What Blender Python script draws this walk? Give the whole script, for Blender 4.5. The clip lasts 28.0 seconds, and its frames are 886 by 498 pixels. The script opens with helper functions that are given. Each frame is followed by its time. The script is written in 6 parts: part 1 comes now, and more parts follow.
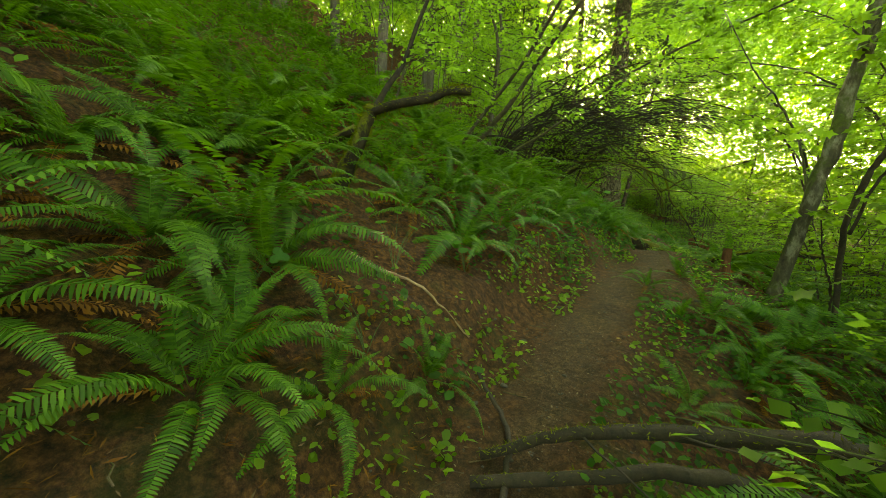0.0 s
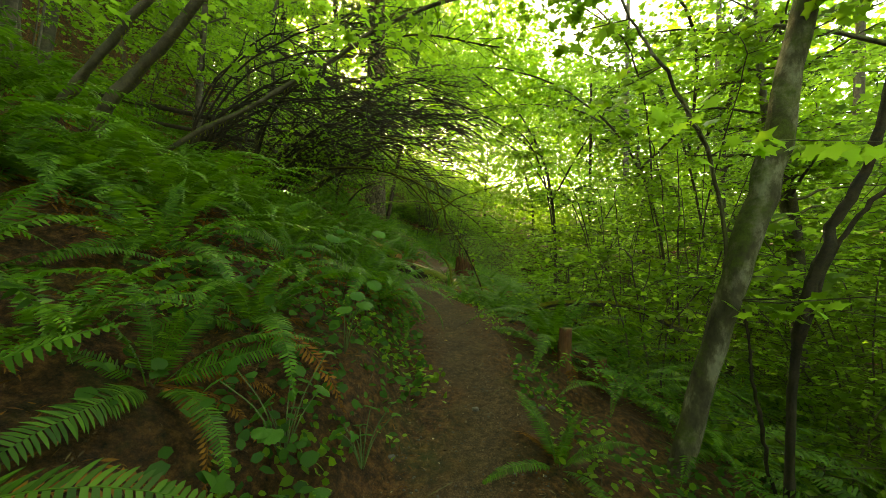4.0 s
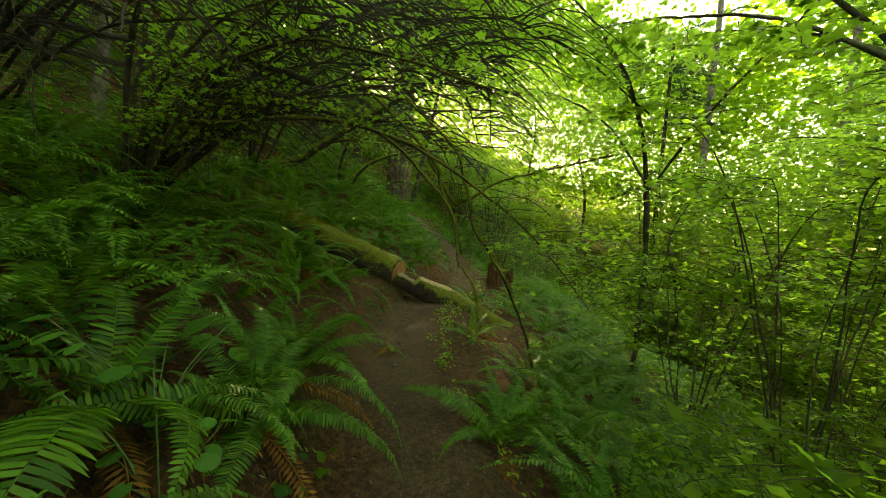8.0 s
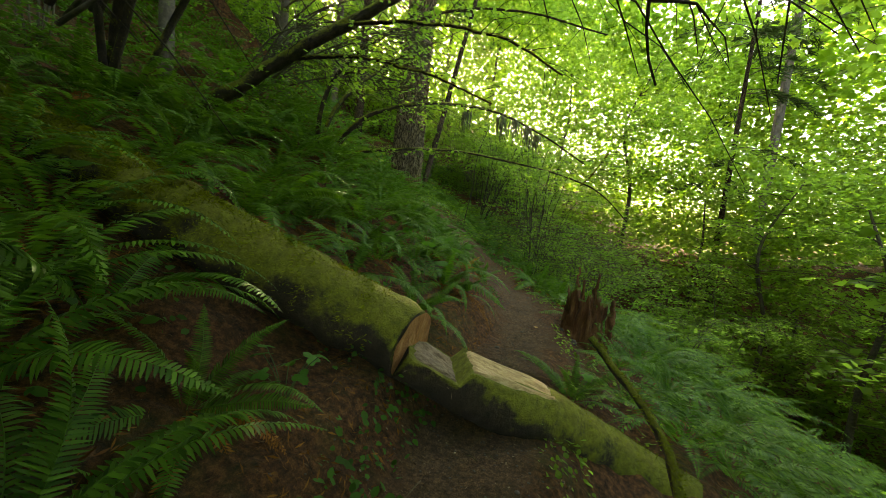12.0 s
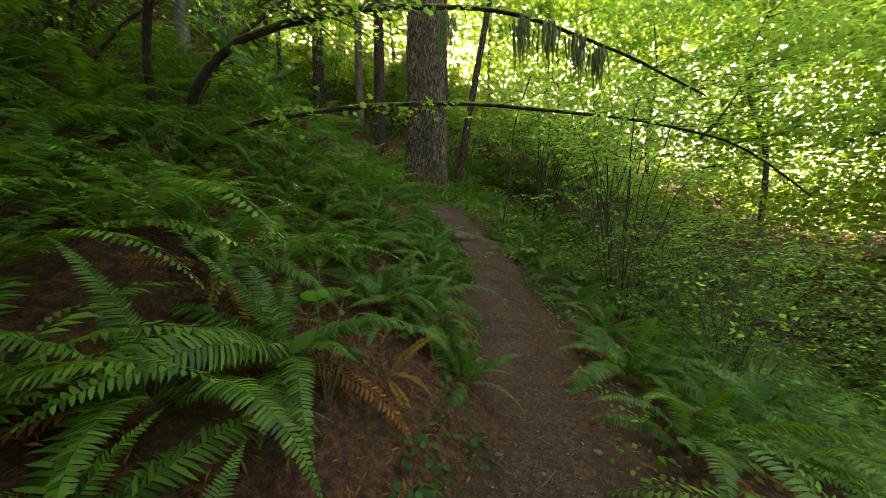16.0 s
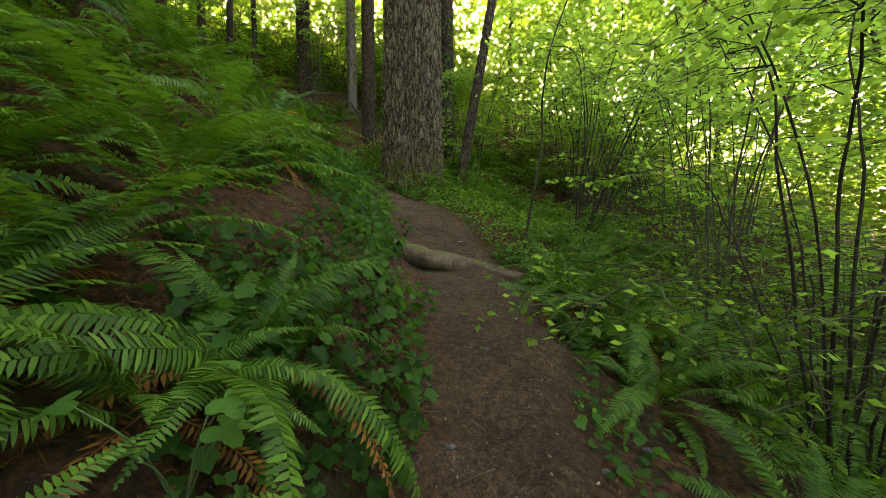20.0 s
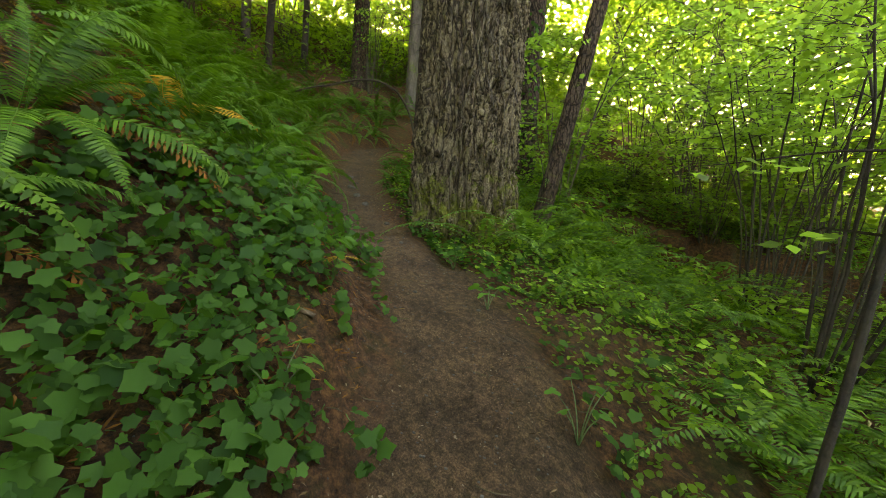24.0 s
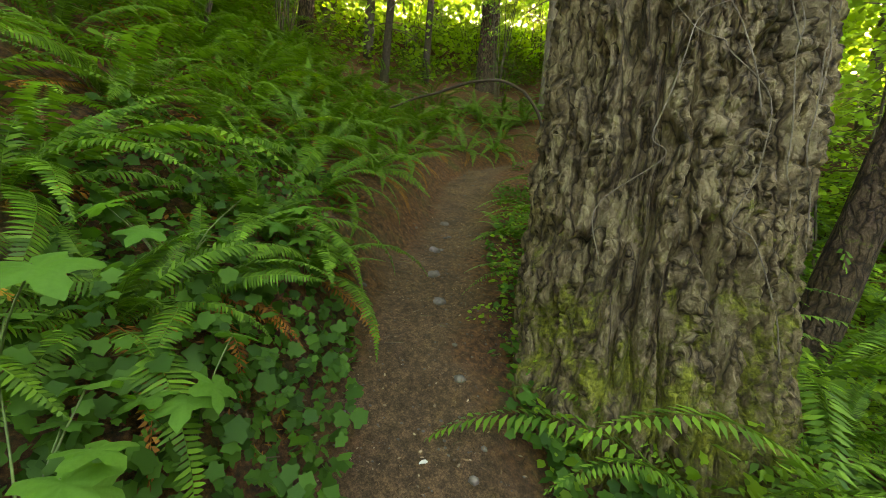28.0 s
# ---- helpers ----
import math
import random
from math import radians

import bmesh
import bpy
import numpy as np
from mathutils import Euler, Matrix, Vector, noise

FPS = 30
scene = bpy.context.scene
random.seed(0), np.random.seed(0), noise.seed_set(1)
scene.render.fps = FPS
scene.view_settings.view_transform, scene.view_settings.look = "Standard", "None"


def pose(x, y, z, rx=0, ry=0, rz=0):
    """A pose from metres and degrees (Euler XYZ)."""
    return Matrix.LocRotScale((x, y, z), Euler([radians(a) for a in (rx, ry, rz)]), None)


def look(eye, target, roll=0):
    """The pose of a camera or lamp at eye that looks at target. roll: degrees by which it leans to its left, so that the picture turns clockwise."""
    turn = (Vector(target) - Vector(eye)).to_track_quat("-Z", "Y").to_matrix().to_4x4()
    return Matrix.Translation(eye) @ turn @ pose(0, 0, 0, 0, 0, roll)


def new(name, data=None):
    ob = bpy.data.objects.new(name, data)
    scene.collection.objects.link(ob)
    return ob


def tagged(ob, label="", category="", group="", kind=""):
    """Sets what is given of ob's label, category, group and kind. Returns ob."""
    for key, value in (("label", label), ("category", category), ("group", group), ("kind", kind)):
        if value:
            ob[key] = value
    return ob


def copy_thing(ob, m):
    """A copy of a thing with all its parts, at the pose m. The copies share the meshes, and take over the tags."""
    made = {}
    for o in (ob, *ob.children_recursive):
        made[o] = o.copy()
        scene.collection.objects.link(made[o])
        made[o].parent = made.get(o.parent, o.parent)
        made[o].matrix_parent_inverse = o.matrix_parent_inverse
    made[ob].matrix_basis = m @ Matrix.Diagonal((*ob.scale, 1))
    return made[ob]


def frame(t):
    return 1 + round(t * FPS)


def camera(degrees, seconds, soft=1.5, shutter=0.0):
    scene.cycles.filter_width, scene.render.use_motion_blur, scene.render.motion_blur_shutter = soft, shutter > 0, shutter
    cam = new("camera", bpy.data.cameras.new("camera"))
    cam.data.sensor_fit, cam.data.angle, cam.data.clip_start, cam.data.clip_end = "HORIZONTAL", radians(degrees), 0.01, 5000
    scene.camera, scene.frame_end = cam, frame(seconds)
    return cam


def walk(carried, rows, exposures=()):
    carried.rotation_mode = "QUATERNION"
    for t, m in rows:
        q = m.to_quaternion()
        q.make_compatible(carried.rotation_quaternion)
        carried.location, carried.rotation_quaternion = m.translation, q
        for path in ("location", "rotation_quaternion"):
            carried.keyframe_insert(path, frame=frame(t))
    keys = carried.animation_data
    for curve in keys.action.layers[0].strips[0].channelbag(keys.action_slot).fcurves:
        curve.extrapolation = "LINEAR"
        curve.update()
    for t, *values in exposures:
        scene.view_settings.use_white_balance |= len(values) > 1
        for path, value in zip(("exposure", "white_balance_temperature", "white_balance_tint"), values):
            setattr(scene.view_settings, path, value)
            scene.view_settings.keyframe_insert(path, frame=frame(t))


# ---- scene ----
cam = camera(101.0, 28.0, 0.8)
PATH = [
    (0.0, 1.118, -4.395, 0.552, 87.82, -2.86, 39.09),
    (0.5, 0.837, -4.057, 0.734, 88.76, -2.70, 34.36),
    (1.0, 0.597, -3.759, 0.819, 88.68, -2.45, 28.52),
    (1.5, 0.470, -3.438, 0.864, 89.99, -1.71, 20.81),
    (2.0, 0.378, -3.039, 0.904, 89.49, -1.11, 15.59),
    (2.5, 0.352, -2.607, 0.992, 90.02, -1.36, 12.77),
    (3.0, 0.234, -2.135, 1.065, 89.86, -1.64, 10.02),
    (3.5, 0.214, -1.687, 1.156, 89.95, -1.08, 6.85),
    (5.5, 0.000, 0.000, 1.500, 85.99, -0.32, 0.00),
    (6.0, -0.067, 0.342, 1.531, 86.59, -0.94, -0.26),
    (6.5, 0.004, 0.673, 1.551, 86.28, -1.90, 2.63),
    (7.0, 0.066, 1.135, 1.573, 85.69, -2.95, 2.95),
    (7.5, 0.075, 1.604, 1.615, 85.55, -3.54, 5.27),
    (8.0, 0.076, 2.075, 1.727, 85.81, -3.74, 9.76),
    (8.5, -0.046, 2.497, 1.767, 85.74, -3.93, 9.92),
    (9.0, -0.164, 2.900, 1.771, 85.61, -4.07, 10.03),
    (9.5, -0.276, 3.382, 1.785, 85.02, -4.42, 10.79),
    (10.0, -0.433, 3.884, 1.741, 84.77, -5.16, 10.95),
    (10.5, -0.630, 4.417, 1.720, 84.60, -5.47, 11.07),
    (11.0, -0.752, 4.902, 1.739, 84.81, -5.68, 11.04),
    (11.5, -0.946, 5.353, 1.685, 84.50, -6.18, 10.84),
    (12.0, -1.129, 5.808, 1.661, 84.35, -6.11, 10.45),
    (12.5, -1.228, 6.285, 1.747, 84.04, -5.62, 10.43),
    (14.5, -0.648, 8.700, 1.649, 85.05, 1.20, 12.02),
    (15.0, -0.674, 9.107, 1.649, 85.05, 1.28, 12.40),
    (15.5, -0.670, 9.518, 1.657, 84.32, 1.07, 15.48),
    (16.0, -0.722, 9.934, 1.658, 85.30, 0.29, 22.71),
    (16.5, -0.757, 10.386, 1.671, 85.20, 0.34, 22.35),
    (17.0, -0.854, 10.851, 1.691, 84.93, 0.57, 21.29),
    (17.5, -0.837, 11.307, 1.706, 84.81, 0.77, 20.75),
    (18.0, -0.884, 11.715, 1.735, 85.35, 0.83, 20.64),
    (18.5, -1.030, 12.185, 1.769, 85.56, 0.74, 22.84),
    (19.0, -1.147, 12.581, 1.707, 85.82, 0.19, 25.36),
    (19.5, -1.320, 13.005, 1.685, 86.10, 0.14, 26.58),
    (20.0, -1.529, 13.384, 1.672, 86.32, 0.21, 26.40),
    (20.5, -1.713, 13.830, 1.741, 86.50, 0.21, 26.53),
    (22.5, -2.261, 15.052, 2.246, 86.82, -3.89, 25.74),
    (23.0, -2.465, 15.423, 2.319, 86.72, -3.76, 28.03),
    (23.5, -2.676, 15.788, 2.381, 86.75, -4.00, 32.61),
    (24.0, -2.906, 16.149, 2.441, 86.29, -4.08, 37.01),
    (24.5, -3.069, 16.501, 2.457, 85.86, -3.83, 42.07),
    (25.0, -3.177, 16.799, 2.574, 85.88, -3.95, 47.07),
    (25.5, -3.237, 16.976, 2.631, 86.00, -3.98, 47.76),
    (26.0, -3.410, 17.141, 2.729, 85.66, -4.15, 48.11),
    (26.5, -3.600, 17.304, 2.961, 86.15, -4.14, 48.21),
    (27.0, -3.768, 17.494, 3.018, 85.65, -4.29, 49.21),
    (27.5, -4.017, 17.686, 3.159, 85.61, -4.39, 52.83),
    (28.0, -4.275, 17.794, 3.191, 84.89, -4.49, 58.00),
]
EXPOSURES = [(0.0, 4.4, 12300, -13), (3.0, 4.15, 12000, -13), (6.0, 4.1, 12000, -9), (9.0, 4.2, 11700, -13), (12.0, 4.1, 9000, 2), (15.0, 4.15, 8200, 13), (18.0, 4.4, 8200, 18), (24.0, 5.1, 9300, 17), (28.0, 5.55, 10600, 10)]
walk(cam, [(t, pose(x, y, z, rx, ry, rz)) for t, x, y, z, rx, ry, rz in PATH], EXPOSURES)

# ---- light ----
world = bpy.data.worlds.new("world")
scene.world = world
world.use_nodes = True
SUN_UP, SUN_YAW = 25.0, 27.0
wt = world.node_tree
sky = wt.nodes.new("ShaderNodeTexSky")
sky.sky_type, sky.sun_disc = "NISHITA", False
sky.sun_elevation, sky.sun_rotation = radians(SUN_UP), radians(-SUN_YAW)
sky.air_density, sky.dust_density, sky.ozone_density = 1.0, 4.0, 0.6
wt.nodes["Background"].inputs["Strength"].default_value = 0.15
wt.links.new(sky.outputs[0], wt.nodes["Background"].inputs["Color"])
sun = new("sun", bpy.data.lights.new("sun", "SUN"))
sun.data.energy, sun.data.angle, sun.data.color = 3.2, radians(0.5), (1.0, 0.86, 0.66)
sd = Vector((-math.sin(radians(SUN_YAW)) * math.cos(radians(SUN_UP)), math.cos(radians(SUN_YAW)) * math.cos(radians(SUN_UP)), math.sin(radians(SUN_UP))))
sun.matrix_world = look((0, 0, 30), Vector((0, 0, 30)) - sd)


# ---- materials ----
def nodes(name):
    m = bpy.data.materials.new(name)
    m.use_nodes = True
    nt = m.node_tree
    return m, nt, nt.nodes["Principled BSDF"], nt.nodes["Material Output"]


def ramp(nt, fac, stops):
    r = nt.nodes.new("ShaderNodeValToRGB")
    e = r.color_ramp.elements
    while len(e) < len(stops):
        e.new(0.5)
    for el, (p, c) in zip(e, stops):
        el.position, el.color = p, (*c, 1)
    nt.links.new(fac, r.inputs[0])
    return r.outputs[0]


def noise_tex(nt, scale, detail=6.0, rough=0.6, stretch=None):
    n = nt.nodes.new("ShaderNodeTexNoise")
    n.inputs["Scale"].default_value, n.inputs["Detail"].default_value, n.inputs["Roughness"].default_value = scale, detail, rough
    tc = nt.nodes.new("ShaderNodeTexCoord")
    if stretch:
        mp = nt.nodes.new("ShaderNodeMapping")
        mp.inputs["Scale"].default_value = stretch
        nt.links.new(tc.outputs["Object"], mp.inputs[0])
        nt.links.new(mp.outputs[0], n.inputs["Vector"])
    else:
        nt.links.new(tc.outputs["Object"], n.inputs["Vector"])
    return n.outputs["Fac"]


def mixc(nt, fac, a, b, mode="MIX"):
    m = nt.nodes.new("ShaderNodeMix")
    m.data_type, m.blend_type = "RGBA", mode
    for sock, v in ((m.inputs[0], fac), (m.inputs[6], a), (m.inputs[7], b)):
        if isinstance(v, (int, float)):
            sock.default_value = v
        elif isinstance(v, tuple):
            sock.default_value = (*v, 1)
        else:
            nt.links.new(v, sock)
    return m.outputs[2]


def bump(nt, bsdf, height, strength, dist=0.02):
    b = nt.nodes.new("ShaderNodeBump")
    b.inputs["Strength"].default_value, b.inputs["Distance"].default_value = strength, dist
    nt.links.new(height, b.inputs["Height"])
    nt.links.new(b.outputs[0], bsdf.inputs["Normal"])


def rough_mat(name, stops, scale=8.0, rough=0.9, bump_scale=40.0, bump_strength=0.5, stretch=None, moss=None, moss_at=0.5, moss_scale=3.0, up=0.35, spec=0.3):
    """Earth, bark or wood: two scales of noise, and moss on what faces up."""
    m, nt, b, out = nodes(name)
    col = ramp(nt, noise_tex(nt, scale, 8, 0.65, stretch), stops)
    fine = noise_tex(nt, bump_scale, 6, 0.7, stretch)
    col = mixc(nt, 0.55, col, ramp(nt, fine, [(0.25, (0.3, 0.3, 0.3)), (0.7, (1.25, 1.2, 1.15))]), "MULTIPLY")
    if moss:
        geo = nt.nodes.new("ShaderNodeNewGeometry")
        sep = nt.nodes.new("ShaderNodeSeparateXYZ")
        nt.links.new(geo.outputs["Normal"], sep.inputs[0])
        a = nt.nodes.new("ShaderNodeMath")
        a.operation = "MULTIPLY_ADD"
        nt.links.new(sep.outputs[2], a.inputs[0])
        a.inputs[1].default_value = up
        nt.links.new(noise_tex(nt, moss_scale, 5, 0.7), a.inputs[2])
        f = ramp(nt, a.outputs[0], [(moss_at - 0.07, (0, 0, 0)), (moss_at + 0.07, (1, 1, 1))])
        mc = ramp(nt, noise_tex(nt, 22, 6, 0.75), [(0.3, tuple(0.35 * c for c in moss)), (0.65, moss)])
        col = mixc(nt, f, col, mc)
    nt.links.new(col, b.inputs["Base Color"])
    b.inputs["Roughness"].default_value = rough
    b.inputs["Specular IOR Level"].default_value = spec
    bump(nt, b, fine, bump_strength)
    return m


def bark_mat(name, crack_shade, plate, ridge_col, size=1.0, moss=None, low=None):
    """Furrowed bark: long plates parted by dark cracks with their shade painted in, and moss towards a foot at height
    low.
    """
    m, nt, b, out = nodes(name)
    tc = nt.nodes.new("ShaderNodeTexCoord")
    warp = nt.nodes.new("ShaderNodeTexNoise")
    warp.inputs["Scale"].default_value, warp.inputs["Detail"].default_value = 9.0 / size, 5.0
    nt.links.new(tc.outputs["Object"], warp.inputs["Vector"])
    add = nt.nodes.new("ShaderNodeMix")
    add.data_type, add.blend_type = "RGBA", "LINEAR_LIGHT"
    add.inputs[0].default_value = 0.055 * size
    nt.links.new(tc.outputs["Object"], add.inputs[6])
    nt.links.new(warp.outputs["Color"], add.inputs[7])
    heights = []
    for scale, along in ((13.0, 0.2), (34.0, 0.32)):
        mp = nt.nodes.new("ShaderNodeMapping")
        mp.inputs["Scale"].default_value = (1, 1, along)
        nt.links.new(add.outputs[2], mp.inputs[0])
        v = nt.nodes.new("ShaderNodeTexVoronoi")
        v.feature = "DISTANCE_TO_EDGE"
        v.inputs["Scale"].default_value = scale / size
        nt.links.new(mp.outputs[0], v.inputs["Vector"])
        heights.append(v.outputs["Distance"])
    big = ramp(nt, heights[0], [(0.0, (0, 0, 0)), (0.2, (1, 1, 1))])
    small = ramp(nt, heights[1], [(0.0, (0, 0, 0)), (0.2, (1, 1, 1))])
    grain = noise_tex(nt, 70 / size, 8, 0.75, (1, 1, 0.5))
    h = mixc(nt, 1.0, big, mixc(nt, 0.45, (1.0, 1.0, 1.0), small, "MULTIPLY"), "MULTIPLY")
    h = mixc(nt, 0.5, h, ramp(nt, grain, [(0.3, (0.2, 0.2, 0.2)), (0.7, (1.2, 1.2, 1.2))]), "MULTIPLY")
    # lowest stop: dark inner bark plus the shade deep in the furrows, as colour
    col = ramp(nt, h, [(0.0, crack_shade), (0.35, plate), (0.9, ridge_col)])
    col = mixc(nt, 0.6, col, ramp(nt, noise_tex(nt, 3.0, 6, 0.7), [(0.3, (0.6, 0.58, 0.5)), (0.7, (1.25, 1.2, 1.1))]), "MULTIPLY")
    if moss:
        f = noise_tex(nt, 6.0, 7, 0.75)
        if low is not None:
            geo = nt.nodes.new("ShaderNodeNewGeometry")
            sep = nt.nodes.new("ShaderNodeSeparateXYZ")
            nt.links.new(geo.outputs["Position"], sep.inputs[0])
            rng_ = nt.nodes.new("ShaderNodeMapRange")
            for i, val in ((1, low + 0.2), (2, low + 1.6), (3, 0.2), (4, -0.05)):
                rng_.inputs[i].default_value = val
            nt.links.new(sep.outputs[2], rng_.inputs[0])
            ad = nt.nodes.new("ShaderNodeMath")
            nt.links.new(rng_.outputs[0], ad.inputs[0])
            nt.links.new(f, ad.inputs[1])
            f = ad.outputs[0]
        col = mixc(nt, ramp(nt, f, [(0.6, (0, 0, 0)), (0.7, (0.95, 0.95, 0.95))]), col, ramp(nt, noise_tex(nt, 60, 5, 0.7), [(0.35, tuple(0.25 * c for c in moss)), (0.65, moss)]))
    nt.links.new(col, b.inputs["Base Color"])
    b.inputs["Roughness"].default_value, b.inputs["Specular IOR Level"].default_value = 0.95, 0.2
    bump(nt, b, h, 1.0, 0.03 * size)
    return m


def leaf_mat(name, dark, light, through_col, rough=0.5, trans=0.45, per="island"):
    """A leaf: gloss on top, light let through, each leaf of its own shade."""
    m, nt, b, out = nodes(name)
    if per == "island":
        src = nt.nodes.new("ShaderNodeNewGeometry").outputs["Random Per Island"]
    else:
        src = nt.nodes.new("ShaderNodeObjectInfo").outputs["Random"]
    col = ramp(nt, src, [(0.0, dark), (1.0, light)])
    col = mixc(nt, 0.5, col, ramp(nt, noise_tex(nt, 9, 4), [(0.3, (0.5, 0.55, 0.5)), (0.7, (1.3, 1.25, 1.2))]), "MULTIPLY")
    nt.links.new(col, b.inputs["Base Color"])
    b.inputs["Roughness"].default_value = rough
    b.inputs["Specular IOR Level"].default_value = 0.12
    t = nt.nodes.new("ShaderNodeBsdfTranslucent")
    nt.links.new(mixc(nt, 1.0, ramp(nt, src, [(0.0, tuple(0.75 * c for c in through_col)), (1.0, tuple(1.15 * c for c in through_col))]), (1.0, 1.0, 1.0), "MULTIPLY"), t.inputs[0])
    mx = nt.nodes.new("ShaderNodeMixShader")
    mx.inputs[0].default_value = trans
    nt.links.new(b.outputs[0], mx.inputs[1])
    nt.links.new(t.outputs[0], mx.inputs[2])
    nt.links.new(mx.outputs[0], out.inputs[0])
    return m


def soil_mat():
    m, nt, b, out = nodes("soil")
    tread = nt.nodes.new("ShaderNodeAttribute")
    tread.attribute_name = "tread"
    litter = ramp(nt, noise_tex(nt, 22, 9, 0.8), [(0.36, (0.014, 0.007, 0.004)), (0.5, (0.08, 0.034, 0.013)), (0.64, (0.21, 0.088, 0.03))])
    dirt = ramp(nt, noise_tex(nt, 3.0, 10, 0.7), [(0.3, (0.048, 0.027, 0.013)), (0.7, (0.125, 0.073, 0.036))])
    fine = noise_tex(nt, 28, 12, 0.85)
    dirt = mixc(nt, 0.6, dirt, ramp(nt, fine, [(0.42, (0.2, 0.18, 0.16)), (0.5, (0.8, 0.78, 0.74)), (0.58, (2.0, 1.85, 1.7))]), "MULTIPLY")
    grit = noise_tex(nt, 130, 4, 0.6)
    dirt = mixc(nt, 0.5, dirt, ramp(nt, grit, [(0.42, (0.45, 0.43, 0.41)), (0.5, (0.95, 0.94, 0.93)), (0.6, (1.7, 1.65, 1.6))]), "MULTIPLY")
    col = mixc(nt, tread.outputs["Fac"], litter, dirt)
    mossf = ramp(nt, noise_tex(nt, 1.6, 6, 0.7), [(0.52, (0, 0, 0)), (0.68, (0.5, 0.5, 0.5))])
    inv = nt.nodes.new("ShaderNodeMath")
    inv.operation = "MULTIPLY"
    s = nt.nodes.new("ShaderNodeMath")
    s.operation = "SUBTRACT"
    s.inputs[0].default_value = 1.0
    nt.links.new(tread.outputs["Fac"], s.inputs[1])
    nt.links.new(mossf, inv.inputs[0])
    nt.links.new(s.outputs[0], inv.inputs[1])
    col = mixc(nt, inv.outputs[0], col, (0.05, 0.075, 0.015))
    nt.links.new(col, b.inputs["Base Color"])
    b.inputs["Roughness"].default_value = 0.95
    b.inputs["Specular IOR Level"].default_value = 0.2
    bump(nt, b, fine, 1.0, 0.06)
    return m


MOSS = (0.13, 0.155, 0.02)
SOIL = soil_mat()
OLD_BARK = rough_mat("old_bark", [(0.3, (0.055, 0.042, 0.032)), (0.7, (0.16, 0.125, 0.095))], 9, 0.95, 45, 0.8, (1, 1, 0.35), MOSS, 0.62)
GREY_BARK = rough_mat("grey_bark", [(0.3, (0.05, 0.045, 0.035)), (0.5, (0.12, 0.105, 0.08)), (0.75, (0.22, 0.2, 0.16))], 12, 0.9, 60, 0.6, (1, 1, 0.5), MOSS, 0.66)
STEM_BARK = rough_mat("stem_bark", [(0.3, (0.035, 0.028, 0.02)), (0.7, (0.1, 0.078, 0.05))], 14, 0.9, 70, 0.5, None, (0.09, 0.1, 0.02), 0.62, 5.0)
DARK_BARK = rough_mat("dark_bark", [(0.3, (0.014, 0.01, 0.006)), (0.7, (0.05, 0.034, 0.019))], 14, 0.9, 70, 0.6)
MOSSY = rough_mat("mossy_bark", [(0.3, (0.015, 0.011, 0.007)), (0.7, (0.055, 0.038, 0.022))], 10, 0.97, 55, 1.0, None, (0.15, 0.15, 0.013), 0.56, 5.0, 0.34)
RED_BARK = bark_mat("red_bark", (0.01, 0.006, 0.004), (0.045, 0.027, 0.016), (0.1, 0.065, 0.042), 0.6, MOSS)
MOTTLED = rough_mat("mottled_bark", [(0.35, (0.03, 0.023, 0.014)), (0.52, (0.075, 0.062, 0.035)), (0.62, (0.19, 0.17, 0.12))], 9, 0.9, 60, 0.6, (1, 1, 0.5), (0.08, 0.095, 0.016), 0.57, 4.0)
LICHEN = rough_mat("hanging_moss", [(0.3, (0.06, 0.07, 0.025)), (0.7, (0.16, 0.18, 0.07))], 14, 0.95, 60, 0.5)
CUT_WOOD = rough_mat("cut_wood", [(0.25, (0.16, 0.09, 0.045)), (0.5, (0.34, 0.22, 0.12)), (0.75, (0.5, 0.36, 0.2))], 6, 0.85, 60, 0.6, (0.4, 5, 5))
ORANGE_WOOD = rough_mat("orange_wood", [(0.25, (0.14, 0.05, 0.018)), (0.5, (0.34, 0.15, 0.05)), (0.75, (0.5, 0.28, 0.12))], 7, 0.85, 50, 0.6, (3, 3, 0.6))
ROT_WOOD = rough_mat("rotten_wood", [(0.25, (0.03, 0.012, 0.006)), (0.5, (0.12, 0.045, 0.018)), (0.75, (0.26, 0.13, 0.05))], 6, 0.95, 40, 0.9, (3, 3, 0.5), MOSS, 0.72)
STONE = rough_mat("stone", [(0.3, (0.05, 0.04, 0.031)), (0.7, (0.12, 0.1, 0.08))], 9, 0.85, 60, 0.4)
FERN = leaf_mat("fern_leaf", (0.018, 0.052, 0.006), (0.092, 0.182, 0.02), (0.13, 0.3, 0.016), 0.5, 0.3)
FERN_DULL = leaf_mat("fern_leaf_far", (0.021, 0.058, 0.007), (0.095, 0.18, 0.02), (0.14, 0.3, 0.017), 0.5, 0.26)
DEAD = leaf_mat("dead_fern", (0.07, 0.026, 0.008), (0.26, 0.11, 0.022), (0.3, 0.12, 0.018), 0.8, 0.3)
MAPLE = leaf_mat("maple_leaf", (0.042, 0.085, 0.007), (0.11, 0.165, 0.014), (0.28, 0.47, 0.048), 0.5, 0.56)
HAZEL = leaf_mat("hazel_leaf", (0.045, 0.1, 0.009), (0.115, 0.185, 0.017), (0.32, 0.52, 0.055), 0.48, 0.56)
IVY = leaf_mat("ivy_leaf", (0.01, 0.034, 0.006), (0.038, 0.095, 0.013), (0.1, 0.25, 0.02), 0.7, 0.36)
BROAD = leaf_mat("broad_leaf", (0.035, 0.1, 0.015), (0.06, 0.14, 0.02), (0.12, 0.3, 0.025), 0.6, 0.4, "object")
